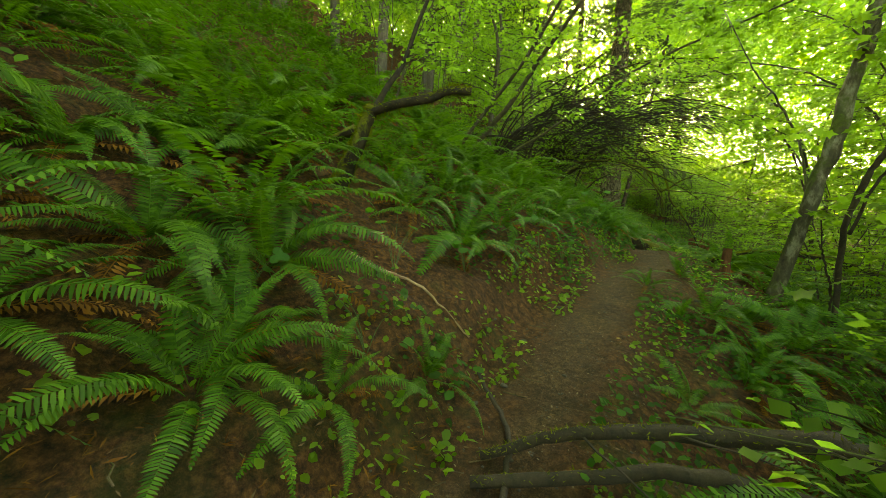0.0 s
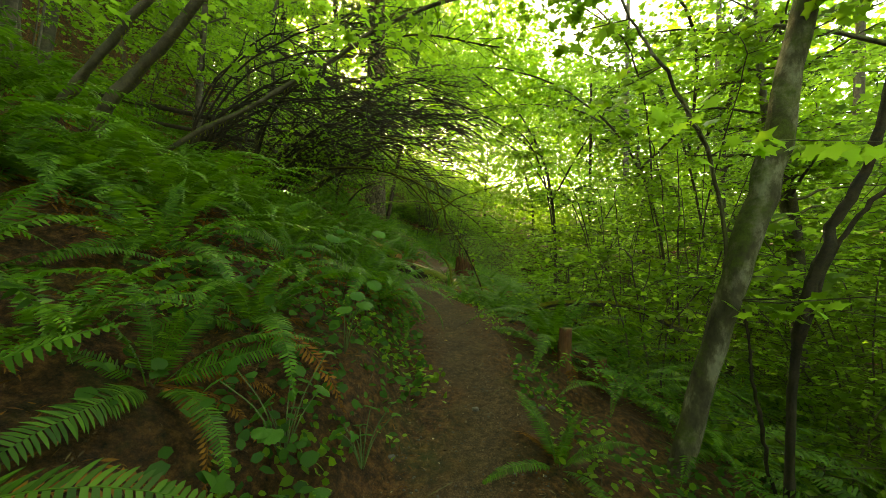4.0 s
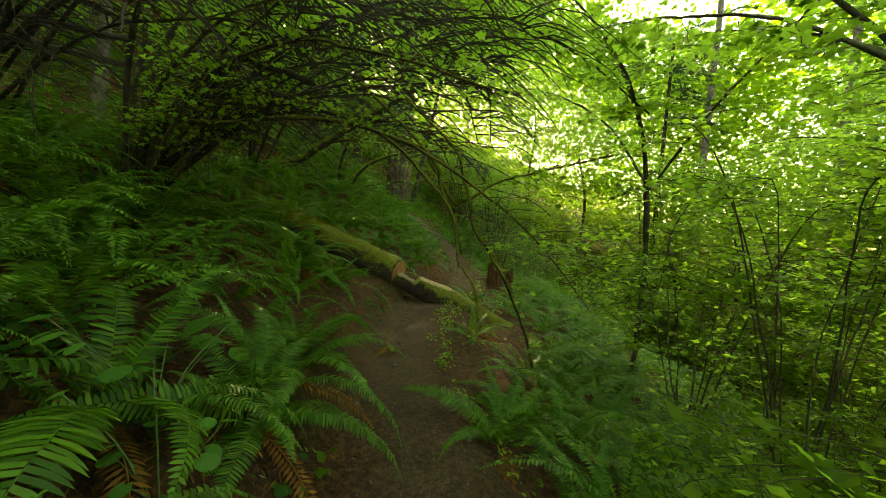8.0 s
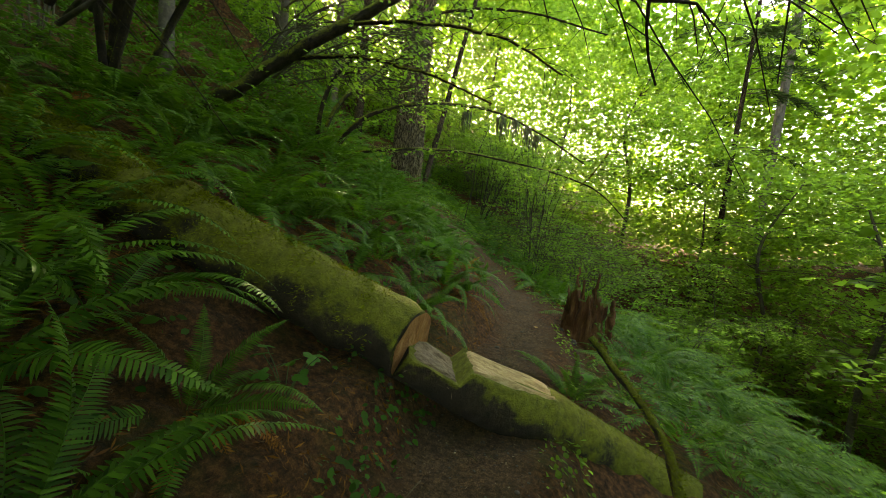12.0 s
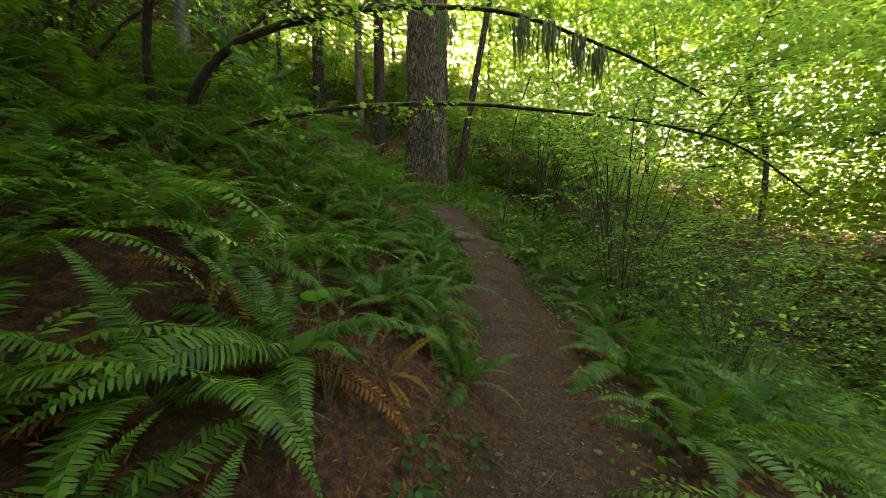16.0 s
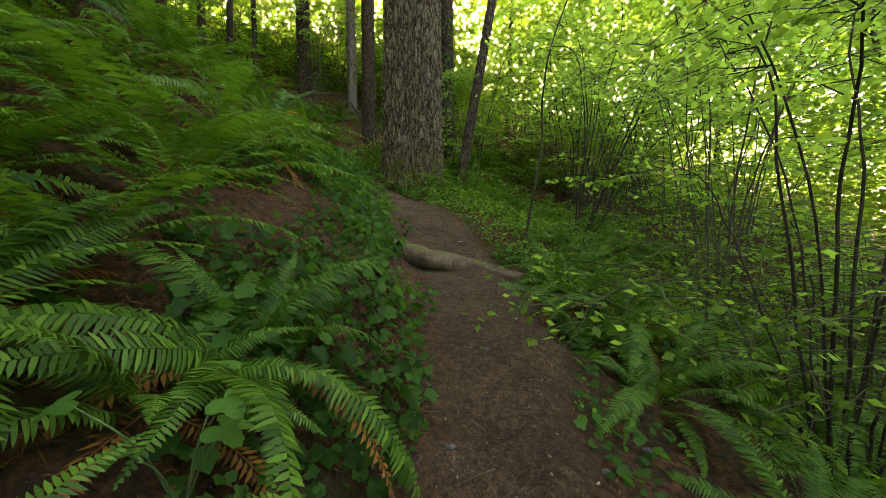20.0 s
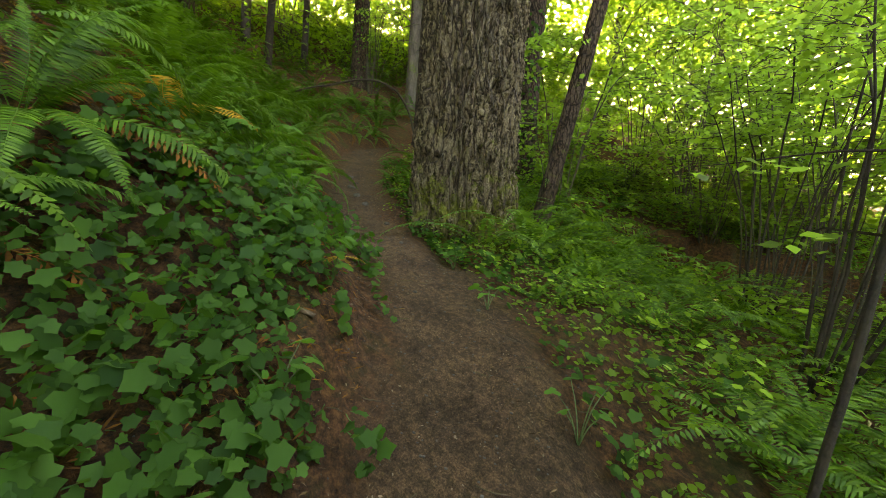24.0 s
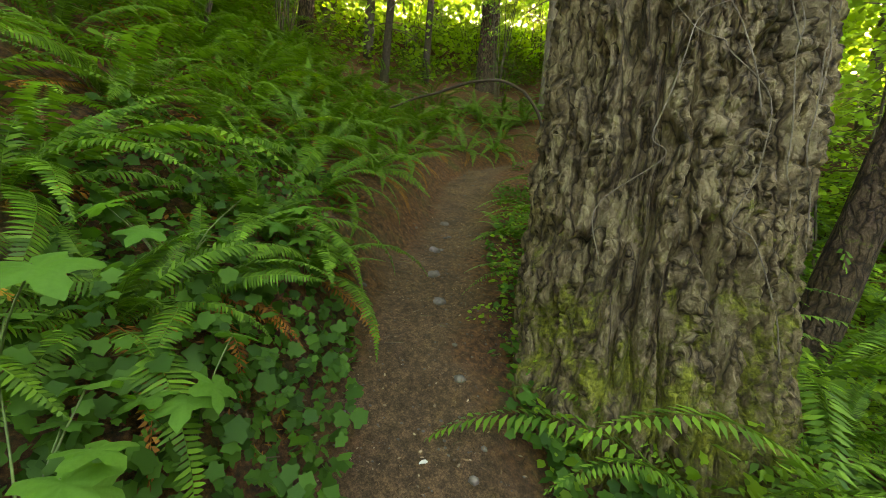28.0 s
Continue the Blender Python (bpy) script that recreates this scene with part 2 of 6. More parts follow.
NEEDLE = leaf_mat("needles", (0.018, 0.04, 0.014), (0.045, 0.075, 0.02), (0.09, 0.14, 0.03), 0.6, 0.25)
LITTER = leaf_mat("litter", (0.03, 0.016, 0.007), (0.2, 0.12, 0.06), (0.1, 0.05, 0.02), 0.85, 0.15)

CHIPS = leaf_mat("wood_chips", (0.025, 0.015, 0.009), (0.32, 0.22, 0.13), (0.1, 0.05, 0.02), 0.85, 0.1)


# ---- helpers for shapes ----
rng = np.random.default_rng(7)


def vnoise(x, y, z=0.0):
    """Smooth value noise, 0 to 1, of arrays."""
    x, y, z = np.broadcast_arrays(np.asarray(x, float), np.asarray(y, float), np.asarray(z, float))
    xi, yi, zi = np.floor(x).astype(np.int64), np.floor(y).astype(np.int64), np.floor(z).astype(np.int64)
    fx, fy, fz = x - xi, y - yi, z - zi
    fx, fy, fz = (f * f * (3 - 2 * f) for f in (fx, fy, fz))

    def h(a, b, c):
        n = (a * 374761393 + b * 668265263 + c * 2147483647) & 0x7FFFFFFF
        n = ((n ^ (n >> 13)) * 1274126177) & 0x7FFFFFFF
        return ((n ^ (n >> 16)) & 0xFFFF) / 65535.0
    r = 0
    for a in (0, 1):
        for b in (0, 1):
            for c in (0, 1):
                r = r + h(xi + a, yi + b, zi + c) * (fx if a else 1 - fx) * (fy if b else 1 - fy) * (fz if c else 1 - fz)
    return r


def spline(pts, n):
    """n points on a smooth line through the control points; a point may carry a radius."""
    p = np.array(pts, float)
    q = np.vstack([2 * p[0] - p[1], p, 2 * p[-1] - p[-2]])
    u = np.linspace(0, len(p) - 1 - 1e-9, n)
    i, f = u.astype(int), (u - u.astype(int))[:, None]
    a, b, c, d = q[i], q[i + 1], q[i + 2], q[i + 3]
    return 0.5 * (2 * b + (c - a) * f + (2 * a - 5 * b + 4 * c - d) * f * f + (3 * b - a - 3 * c + d) * f ** 3)


class Soup:
    """Gathers vertices and faces for one mesh."""
    def __init__(self):
        self.v, self.f, self.n = [], [], 0

    def add(self, v, f):
        v = np.asarray(v, float)
        f = np.asarray(f, np.int64)
        self.v.append(v)
        self.f.append(f + self.n)
        self.n += len(v)

    def mesh(self, name, mat, smooth=False):
        me = bpy.data.meshes.new(name)
        v = np.vstack(self.v)
        loops = np.concatenate([f.ravel() for f in self.f])
        sizes = np.concatenate([np.full(len(f), f.shape[1]) for f in self.f])
        me.vertices.add(len(v))
        me.vertices.foreach_set("co", v.ravel())
        me.loops.add(len(loops))
        me.loops.foreach_set("vertex_index", loops.astype(np.int32))
        me.polygons.add(len(sizes))
        me.polygons.foreach_set("loop_start", (np.cumsum(sizes) - sizes).astype(np.int32))
        me.polygons.foreach_set("loop_total", sizes.astype(np.int32))
        if smooth:
            me.polygons.foreach_set("use_smooth", np.ones(len(sizes), bool))
        me.update(calc_edges=True)
        me.materials.append(mat)
        return me

    def tube(self, line, radii, sides=7, rough=0.0, cap=True):
        """A round limb along a line."""
        line = np.asarray(line, float)
        n = len(line)
        t = np.gradient(line, axis=0)
        t /= np.linalg.norm(t, axis=1)[:, None] + 1e-9
        ref = np.array([0.0, 0, 1]) if abs(t[:, 2]).mean() < 0.8 else np.array([1.0, 0, 0])
        a = np.cross(t, ref)
        a /= np.linalg.norm(a, axis=1)[:, None] + 1e-9
        b = np.cross(t, a)
        ang = np.linspace(0, 2 * math.pi, sides, endpoint=False)
        r = np.broadcast_to(np.asarray(radii, float), (n,))[:, None] * np.ones(sides)
        if rough:
            r = r * (1 + rough * (vnoise(np.arange(n)[:, None] * 0.55 + self.n, np.cos(ang)[None] * 1.6 + 3, np.sin(ang)[None] * 1.6 + 7) - 0.5) * 2)
        v = line[:, None] + r[..., None] * (np.cos(ang)[None, :, None] * a[:, None] + np.sin(ang)[None, :, None] * b[:, None])
        i, j = np.meshgrid(np.arange(n - 1), np.arange(sides), indexing="ij")
        k = (j + 1) % sides
        f = np.stack([i * sides + j, i * sides + k, (i + 1) * sides + k, (i + 1) * sides + j], -1).reshape(-1, 4)
        v = v.reshape(-1, 3)
        if cap:
            v = np.vstack([v, line[:1], line[-1:]])
            m = n * sides
            jj = np.arange(sides)
            kk = (jj + 1) % sides
            self.add(v, f)
            base = self.n - len(v)
            self.f.append(np.stack([np.full(sides, m), kk, jj], 1) + base)
            self.f.append(np.stack([np.full(sides, m + 1), (n - 1) * sides + jj, (n - 1) * sides + kk], 1) + base)
        else:
            self.add(v, f)

    def leaves(self, pos, size, up=None, tilt=0.5, outline=None, face=None):
        """Leaves at the places given, lying roughly flat, each turned and tilted by chance."""
        pos = np.asarray(pos, float)
        n = len(pos)
        if n == 0:
            return
        o = np.array(outline if outline is not None else KITE, float)
        yaw = rng.uniform(0, 2 * math.pi, n) if face is None else face + rng.normal(0, 0.6, n)
        nz = np.stack([rng.normal(0, tilt, n), rng.normal(0, tilt, n), np.ones(n)], 1)
        if up is not None:
            nz = nz + np.asarray(up, float) - np.array([0, 0, 1.0])
        nz /= np.linalg.norm(nz, axis=1)[:, None]
        d = np.stack([np.cos(yaw), np.sin(yaw), np.zeros(n)], 1)
        d -= nz * (d * nz).sum(1)[:, None]
        d /= np.linalg.norm(d, axis=1)[:, None] + 1e-9
        s = np.cross(nz, d)
        sz = np.broadcast_to(np.asarray(size, float), (n,)) * rng.uniform(0.7, 1.25, n)
        v = pos[:, None] + sz[:, None, None] * (o[None, :, 0, None] * d[:, None] + o[None, :, 1, None] * s[:, None] + o[None, :, 2, None] * nz[:, None])
        k = len(o)
        self.add(v.reshape(-1, 3), np.arange(n * k).reshape(n, k))


KITE = [(0, 0, 0), (0.45, 0.36, 0.03), (1.0, 0, -0.05), (0.45, -0.36, 0.03)]
OVAL = [(0, 0, 0), (0.3, 0.36, 0.04), (0.7, 0.3, 0.03), (1.0, 0, -0.08), (0.7, -0.3, 0.03), (0.3, -0.36, 0.04)]
LOBED = [(0, 0, 0), (-0.12, 0.3, 0.02), (0.12, 0.48, 0.1), (0.34, 0.36, 0.1), (0.56, 0.5, 0.06), (0.72, 0.26, 0.02), (1.0, 0, -0.08), (0.72, -0.26, 0.02), (0.56, -0.5, 0.06), (0.34, -0.36, 0.1), (0.12, -0.48, 0.1), (-0.12, -0.3, 0.02)]
SHRED = [(0, 0, 0), (0.4, 0.08, 0.03), (1.0, 0.02, -0.05), (0.5, -0.09, 0.02)]
STAR = [(0, 0, 0), (-0.08, 0.4, 0.02), (0.25, 0.28, 0.02), (0.5, 0.55, -0.03), (0.62, 0.2, 0.02), (1.05, 0, -0.06), (0.62, -0.2, 0.02), (0.5, -0.55, -0.03), (0.25, -0.28, 0.02), (-0.08, -0.4, 0.02)]


CHIP = [(0, 0.1, 0), (0.5, 0.26, 0.05), (0.9, 0.12, 0), (0.8, -0.18, 0.03), (0.2, -0.2, 0)]


def part(name, soup, mat, parent, label="", smooth=False):
    ob = new(name, soup.mesh(name, mat, smooth) if isinstance(soup, Soup) else soup)
    ob.parent = parent
    return tagged(ob, label) if label else ob


def thing(name, label, category, at=(0, 0, 0), group="", kind=""):
    ob = new(name)
    ob.location = at
    ob.empty_display_size = 0.1
    return tagged(ob, label, category, group, kind)


# ---- the ground: a trail cut across a hillside ----
TRAIL = [(2.9, -9.0, -1.45), (1.75, -6.3, -1.02), (1.0, -4.4, -0.74), (0.5, -3.2, -0.44), (0.28, -1.7, -0.15), (0.25, -0.3, 0.16), (0.3, 0.8, 0.26),
         (0.12, 2.0, 0.42), (-0.14, 3.3, 0.46), (-0.55, 4.6, 0.44), (-1.0, 6.0, 0.4), (-1.15, 7.3, 0.42), (-1.05, 8.7, 0.37), (-0.82, 10.0, 0.36),
         (-0.88, 11.7, 0.42), (-1.4, 13.3, 0.42), (-1.95, 14.6, 0.75), (-2.65, 15.9, 1.08), (-3.35, 16.9, 1.36), (-4.2, 17.75, 1.86), (-5.4, 18.4, 2.28),
         (-6.6, 19.1, 2.72), (-7.6, 20.0, 3.1), (-8.7, 20.9, 3.6), (-9.4, 21.7, 3.98), (-9.6, 22.7, 4.3), (-9.2, 24.2, 4.7), (-8.2, 26.8, 5.2), (-6.5, 30.5, 5.8)]
LINE = spline(TRAIL, 240)
_d = np.diff(LINE[:, :2], axis=0)
_l = np.linalg.norm(_d, axis=1)
ALONG = np.concatenate([[0], np.cumsum(_l)])


def trail_coords(x, y):
    """Distance along the trail, distance to its left side (right is negative) and the trail's height there."""
    x, y = np.asarray(x, float).ravel(), np.asarray(y, float).ravel()
    s, d, z = np.empty(len(x)), np.empty(len(x)), np.empty(len(x))
    for a in range(0, len(x), 20000):
        p = np.stack([x[a:a + 20000], y[a:a + 20000]], 1)
        g = ((p[:, None] - LINE[None, :, :2]) ** 2).sum(2)
        i = np.clip(g.argmin(1), 1, len(LINE) - 2)
        t = (LINE[i + 1, :2] - LINE[i - 1, :2])
        ln = np.linalg.norm(t, axis=1)
        t = t / ln[:, None]
        w = p - LINE[i, :2]
        u = (w * t).sum(1)
        dz = (LINE[i + 1, 2] - LINE[i - 1, 2]) / ln
        s[a:a + 20000] = ALONG[i] + u
        d[a:a + 20000] = t[:, 0] * w[:, 1] - t[:, 1] * w[:, 0]
        far = np.clip(u, -1.0, 1.0)
        z[a:a + 20000] = LINE[i, 2] + dz * far
    return s, d, z


def sstep(a, b, v):
    t = np.clip((v - a) / (b - a), 0, 1)
    return t * t * (3 - 2 * t)


def ground(x, y):
    """Height of the ground."""
    sh = np.shape(x)
    x, y = np.asarray(x, float).ravel(), np.asarray(y, float).ravel()
    s, d, z = trail_coords(x, y)
    wob = (vnoise(s * 0.9, 3.3) - 0.5) * 0.3
    dl, dr = np.maximum(d - 0.34 - wob, 0), np.maximum(-d - 0.34 + wob * 0.7, 0)
    steep = np.interp(s, [0, 9, 13, 20, 24, 40], [0.58, 0.58, 0.42, 0.44, 0.54, 0.54])
    left = 0.14 * sstep(0, 0.35, dl) + steep * dl + 0.13 * np.clip(dl - 2, 0, 8) - 0.4 * np.clip(dl - 22, 0, None)
    bench = 1 - 0.8 * (sstep(25.5, 29.5, s) - sstep(33.0, 36.0, s))
    fall = np.clip(dr - 3.2, 0, None) * (1 - bench)
    right = (-0.05 * sstep(0, 0.3, dr) - 0.3 * dr - 0.2 * np.clip(dr - 1.0, 0, 9)) * bench + 0.38 * np.clip(dr - 13, 0, None) * bench - 0.4 * np.clip(fall, 0, 6)
    off = sstep(0.25, 0.8, abs(d))
    n = (vnoise(x * 0.7, y * 0.7) - 0.5) * 0.3 * sstep(0.8, 3, abs(d)) + (vnoise(x * 2.3, y * 2.3, 5) - 0.5) * 0.14 * off + (vnoise(x * 7, y * 7, 9) - 0.5) * (0.018 + 0.05 * off) + (vnoise(x * 19, y * 19, 2) - 0.5) * (0.012 + 0.015 * off)
    h = z + left + right + n - 0.02 * np.exp(-(d / 0.3) ** 2)
    return h.reshape(sh) if sh else float(h[0])


def spot(s, d):
    """The place s metres along the trail and d metres to its left, on the ground."""
    i = np.clip(np.interp(s, ALONG, np.arange(len(LINE))), 0, len(LINE) - 1.001)
    k = i.astype(int) if isinstance(i, np.ndarray) else int(i)
    f = i - k
    a, b = LINE[k], LINE[k + 1]
    t = (b - a)[..., :2]
    t = t / np.linalg.norm(t, axis=-1, keepdims=True)
    x = a[..., 0] + (b - a)[..., 0] * f - t[..., 1] * d
    y = a[..., 1] + (b - a)[..., 1] * f + t[..., 0] * d
    return x, y, ground(x, y)


def tread(s):
    """The trodden strip's middle and half width, s metres along."""
    mid = np.interp(s, [24.3, 25.6, 29.3, 30.6], [0.0, -0.26, -0.22, 0.0])
    half = np.interp(s, [0, 5, 7, 13, 15, 20, 22.5, 24.3, 25.6, 28, 29.3, 30.6, 40], [0.3, 0.26, 0.17, 0.2, 0.3, 0.3, 0.22, 0.24, 0.46, 0.42, 0.34, 0.3, 0.28])
    return mid, half


# ---- the ground sheet ----
def axis_steps(fine_a, fine_b, step, far):
    a = np.arange(fine_a, fine_b, step)
    lo = fine_a - np.cumsum(step * 1.16 ** np.arange(1, 60))
    hi = a[-1] + np.cumsum(step * 1.16 ** np.arange(1, 60))
    return np.concatenate([lo[lo > -far][::-1], a, hi[hi < far]])


def build_ground():
    xs, ys = axis_steps(-10.5, 4.0, 0.075, 400), axis_steps(-6.5, 23.0, 0.075, 400)
    X, Y = np.meshgrid(xs, ys, indexing="ij")
    Z = ground(X, Y)
    s, d, _ = trail_coords(X, Y)
    nx, ny = X.shape
    i, j = np.meshgrid(np.arange(nx - 1), np.arange(ny - 1), indexing="ij")
    f = np.stack([i * ny + j, (i + 1) * ny + j, (i + 1) * ny + j + 1, i * ny + j + 1], -1).reshape(-1, 4)
    so = Soup()
    so.add(np.stack([X, Y, Z], -1).reshape(-1, 3), f)
    me = so.mesh("ground", SOIL, True)
    mid, half = tread(s)
    edge = half + 0.25 * (vnoise(X * 2.1, Y * 2.1, 4).ravel() - 0.5) + 0.2 * (vnoise(X * 9, Y * 9, 1).ravel() - 0.5)
    at = me.attributes.new("tread", "FLOAT", "POINT")
    at.data.foreach_set("value", (1 - sstep(-0.1, 0.14, np.abs(d - mid) - edge)).astype(np.float32))
    tagged(new("ground", me), "brown forest soil with a trodden dirt trail across a slope", "ground", kind="structure")


build_ground()


# ---- sword ferns ----
def frond_soup(length, rise, fall, pairs, width, seed, crop=1.0):
    """A fern frond that starts at the origin, goes out along x and arches over."""
    r = np.random.default_rng(seed)
    n = pairs + 1
    u = np.linspace(0, 1, n)
    el = np.radians(rise + (fall - rise) * u ** 1.15)
    side = np.cumsum(r.normal(0, 0.015, n))
    step = length / pairs
    line = np.stack([np.cumsum(np.cos(el)) * step, np.cumsum(side) * step * 2, np.cumsum(np.sin(el)) * step], 1)
    so = Soup()
    so.tube(line[::4], np.linspace(0.0035, 0.001, len(line[::4])), 3, cap=False)
    t = np.gradient(line, axis=0)
    t /= np.linalg.norm(t, axis=1)[:, None]
    yv = np.array([0, 1.0, 0])
    nrm = np.cross(t, yv)
    nrm *= np.sign(nrm[:, 2:3] + 1e-6)
    prof = width * np.sin(np.pi * np.clip(u * 0.86 + 0.1, 0, 1)) ** 0.75 * (1 - 0.55 * u ** 3)
    prof[u < 0.1] *= 0.0
    for sgn in (1, -1):
        k = np.where(prof > 0.004)[0]
        p = line[k] + t[k] * step * (0.25 * sgn)
        l = prof[k] * r.uniform(0.86, 1.1, len(k))
        droop = r.normal(-0.16, 0.1, len(k))
        d = sgn * yv[None] * 0.95 + t[k] * 0.28 + nrm[k] * droop[:, None]
        d /= np.linalg.norm(d, axis=1)[:, None]
        w = step * 0.47
        a = p + d * (l * 0.02)[:, None] - t[k] * w * 0.8
        b = p + d * (l * 0.5)[:, None] - t[k] * w * 0.75 + nrm[k] * (0.04 * l)[:, None]
        c = p + d * l[:, None] + t[k] * w * 0.25 - nrm[k] * (0.1 * l)[:, None]
        e = p + d * (l * 0.42)[:, None] + t[k] * w * 0.9 + nrm[k] * (0.04 * l)[:, None]
        if pairs > 45:
            f = p + d * (l * 0.02)[:, None] + t[k] * w * 0.7
            b2 = p + d * (l * 0.8)[:, None] - t[k] * w * 0.4 - nrm[k] * (0.03 * l)[:, None]
            so.add(np.stack([a, b, b2, c, e, f], 1).reshape(-1, 3), np.arange(6 * len(k)).reshape(-1, 6))
        else:
            so.add(np.stack([a, b, c, e], 1).reshape(-1, 3), np.arange(4 * len(k)).reshape(-1, 4))
    return so


FRONDS = [frond_soup(l, ri, fa, 52, w, i).mesh("frond", FERN) for i, (l, ri, fa, w) in enumerate([(0.95, 68, -38, 0.095), (0.8, 60, -20, 0.09), (1.05, 55, -55, 0.1), (0.7, 75, 15, 0.08), (0.9, 40, -45, 0.095)])]
DEAD_FROND = frond_soup(0.7, 20, -50, 32, 0.06, 77).mesh("dead_frond", DEAD)


def fern(count, seed, spread=1.0, dead=2):
    """A sword fern: a crown of arching fronds and some dead ones at its foot."""
    r = np.random.default_rng(seed)
    ob = thing("sword_fern", "green sword fern with arching fronds on the forest slope", "fern", (0, 0, -60), "sword ferns")
    for i in range(count):
        az = 2 * math.pi * (i + r.uniform(-0.35, 0.35)) / count
        me = FRONDS[int(r.integers(0, 5))]
        fr = part("frond", me, None, ob)
        k = r.uniform(0.75, 1.12)
        fr.matrix_local = Matrix.Translation((0.02 * math.cos(az), 0.02 * math.sin(az), 0)) @ pose(0, 0, 0, r.normal(0, 14), r.normal(0, 10) * spread, math.degrees(az)) @ Matrix.Scale(k, 4)
    for i in range(dead):
        fr = part("dead_frond", DEAD_FROND, None, ob, "dry orange-brown dead frond")
        fr.matrix_local = pose(0, 0, 0.03, r.normal(0, 20), r.uniform(-10, 20), r.uniform(0, 360)) @ Matrix.Scale(r.uniform(0.85, 1.3), 4)
    return ob


FERNS = [fern(n, 100 + n * 3 + i, 1.0, d) for i, (n, d) in enumerate([(13, 3), (10, 4), (15, 3), (8, 2), (12, 5)])]


def put_fern(x, y, k=1.0, turn=None, which=None, label=""):
    z = ground(x, y)
    e = 0.25
    gx, gy = (ground(x + e, y) - z) / e, (ground(x, y + e) - z) / e
    nrm = Vector((-gx * 0.55, -gy * 0.55, 1)).normalized()
    q = Vector((0, 0, 1)).rotation_difference(nrm).to_matrix().to_4x4()
    src = FERNS[int(rng.integers(0, 5)) if which is None else which]
    ob = copy_thing(src, Matrix.Translation((x, y, z - 0.02)) @ q @ pose(0, 0, 0, 0, 0, rng.uniform(0, 360) if turn is None else turn) @ Matrix.Scale(k, 4))
    if label:
        tagged(ob, label)
    return ob


# ferns that stand out on the walk: place, size, crown
HERO_FERNS = [(-0.98, -1.55, 1.05, 2), (-0.5, -3.75, 0.8, 1), (-0.12, -2.95, 0.48, 1), (-0.18, -3.5, 0.5, 3), (-1.55, -3.1, 0.9, 0), (-1.9, -0.6, 1.0, 2), (-0.95, 0.6, 0.85, 0),
              (0.75, -0.75, 0.5, 3), (0.62, 0.5, 0.55, 1), (1.5, -0.5, 0.8, 0), (1.95, 0.2, 0.9, 2), (2.5, 0.5, 0.95, 0), (1.2, -1.3, 0.6, 1), (1.9, -1.0, 0.85, 2), (0.95, -1.9, 0.45, 3), (0.95, -0.55, 0.6, 1), (1.2, -0.15, 0.65, 0), (0.42, -0.3, 0.42, 3), (1.3, -0.9, 0.7, 2), (2.4, -0.4, 0.9, 4), (-0.62, 1.75, 0.85, 0), (-0.85, 2.3, 0.8, 2), (-1.0, 3.5, 0.85, 0), (-1.25, 4.3, 0.9, 2), (-1.9, 5.2, 0.85, 1), (-2.05, 6.3, 0.9, 4), (-2.25, 6.95, 0.7, 1), (-0.45, 8.9, 0.75, 1), (0.35, 5.0, 0.85, 0), (0.6, 5.9, 0.9, 2), (0.55, 9.6, 0.9, 0), (0.75, 10.8, 1.0, 2), (-1.5, 12.1, 0.6, 1), (-1.85, 10.2, 0.95, 2), (-2.1, 11.2, 0.95, 0), (-1.95, 9.2, 0.8, 4),
              (-2.1, 12.5, 0.9, 2), (-2.35, 13.3, 0.95, 0), (-0.6, 14.5, 0.95, 0), (-0.45, 13.4, 1.0, 2), (-1.35, 15.7, 0.8, 0), (-1.75, 16.2, 0.8, 1), (-2.75, 14.2, 0.85, 2), (-4.7, 15.95, 0.85, 0), (-5.2, 16.3, 0.95, 2), (-4.9, 15.6, 1.1, 0),
              (-4.05, 18.95, 0.4, 1), (-1.6, 17.6, 0.95, 0), (-2.1, 18.4, 0.95, 2), (-3.0, 20.2, 0.8, 1), (-7.1, 20.35, 0.6, 3), (-6.1, 17.7, 0.85, 1), (-6.6, 18.0, 0.9, 2), (-7.4, 18.5, 0.95, 0), (-8.3, 19.3, 0.9, 2), (-4.2, 20.6, 0.8, 0), (-3.5, 21.2, 0.8, 4),
              (-0.36, -3.95, 0.75, 0), (-0.75, -4.5, 0.8, 2), (-1.2, -3.9, 0.95, 0), (-0.85, 2.05, 0.9, 2), (-1.2, 1.45, 0.8, 0), (-1.25, 3.05, 1.0, 2), (-1.1, 3.85, 0.9, 0), (0.15, 4.4, 0.8, 0), (0.6, 4.7, 0.9, 2), (0.95, 5.3, 0.95, 0), (0.9, 6.7, 0.9, 2),
              (-2.2, 10.7, 0.9, 2), (-1.6, 10.3, 0.65, 1), (-1.75, 12.35, 0.6, 3), (-2.25, 12.2, 0.85, 0), (-0.15, 12.4, 0.95, 0), (0.25, 13.0, 1.0, 2), (-0.2, 13.9, 1.0, 0), (0.3, 14.5, 1.0, 2), (-0.9, 15.1, 0.9, 0), (-2.7, 13.9, 0.8, 0), (-1.5, 16.45, 0.85, 2), (-5.95, 16.6, 0.85, 2), (-6.4, 18.25, 0.8, 0), (-4.65, 20.25, 0.75, 1), (-5.9, 17.5, 0.75, 2)]
for x, y, k, w in HERO_FERNS:
    put_fern(x, y, k, None, w)


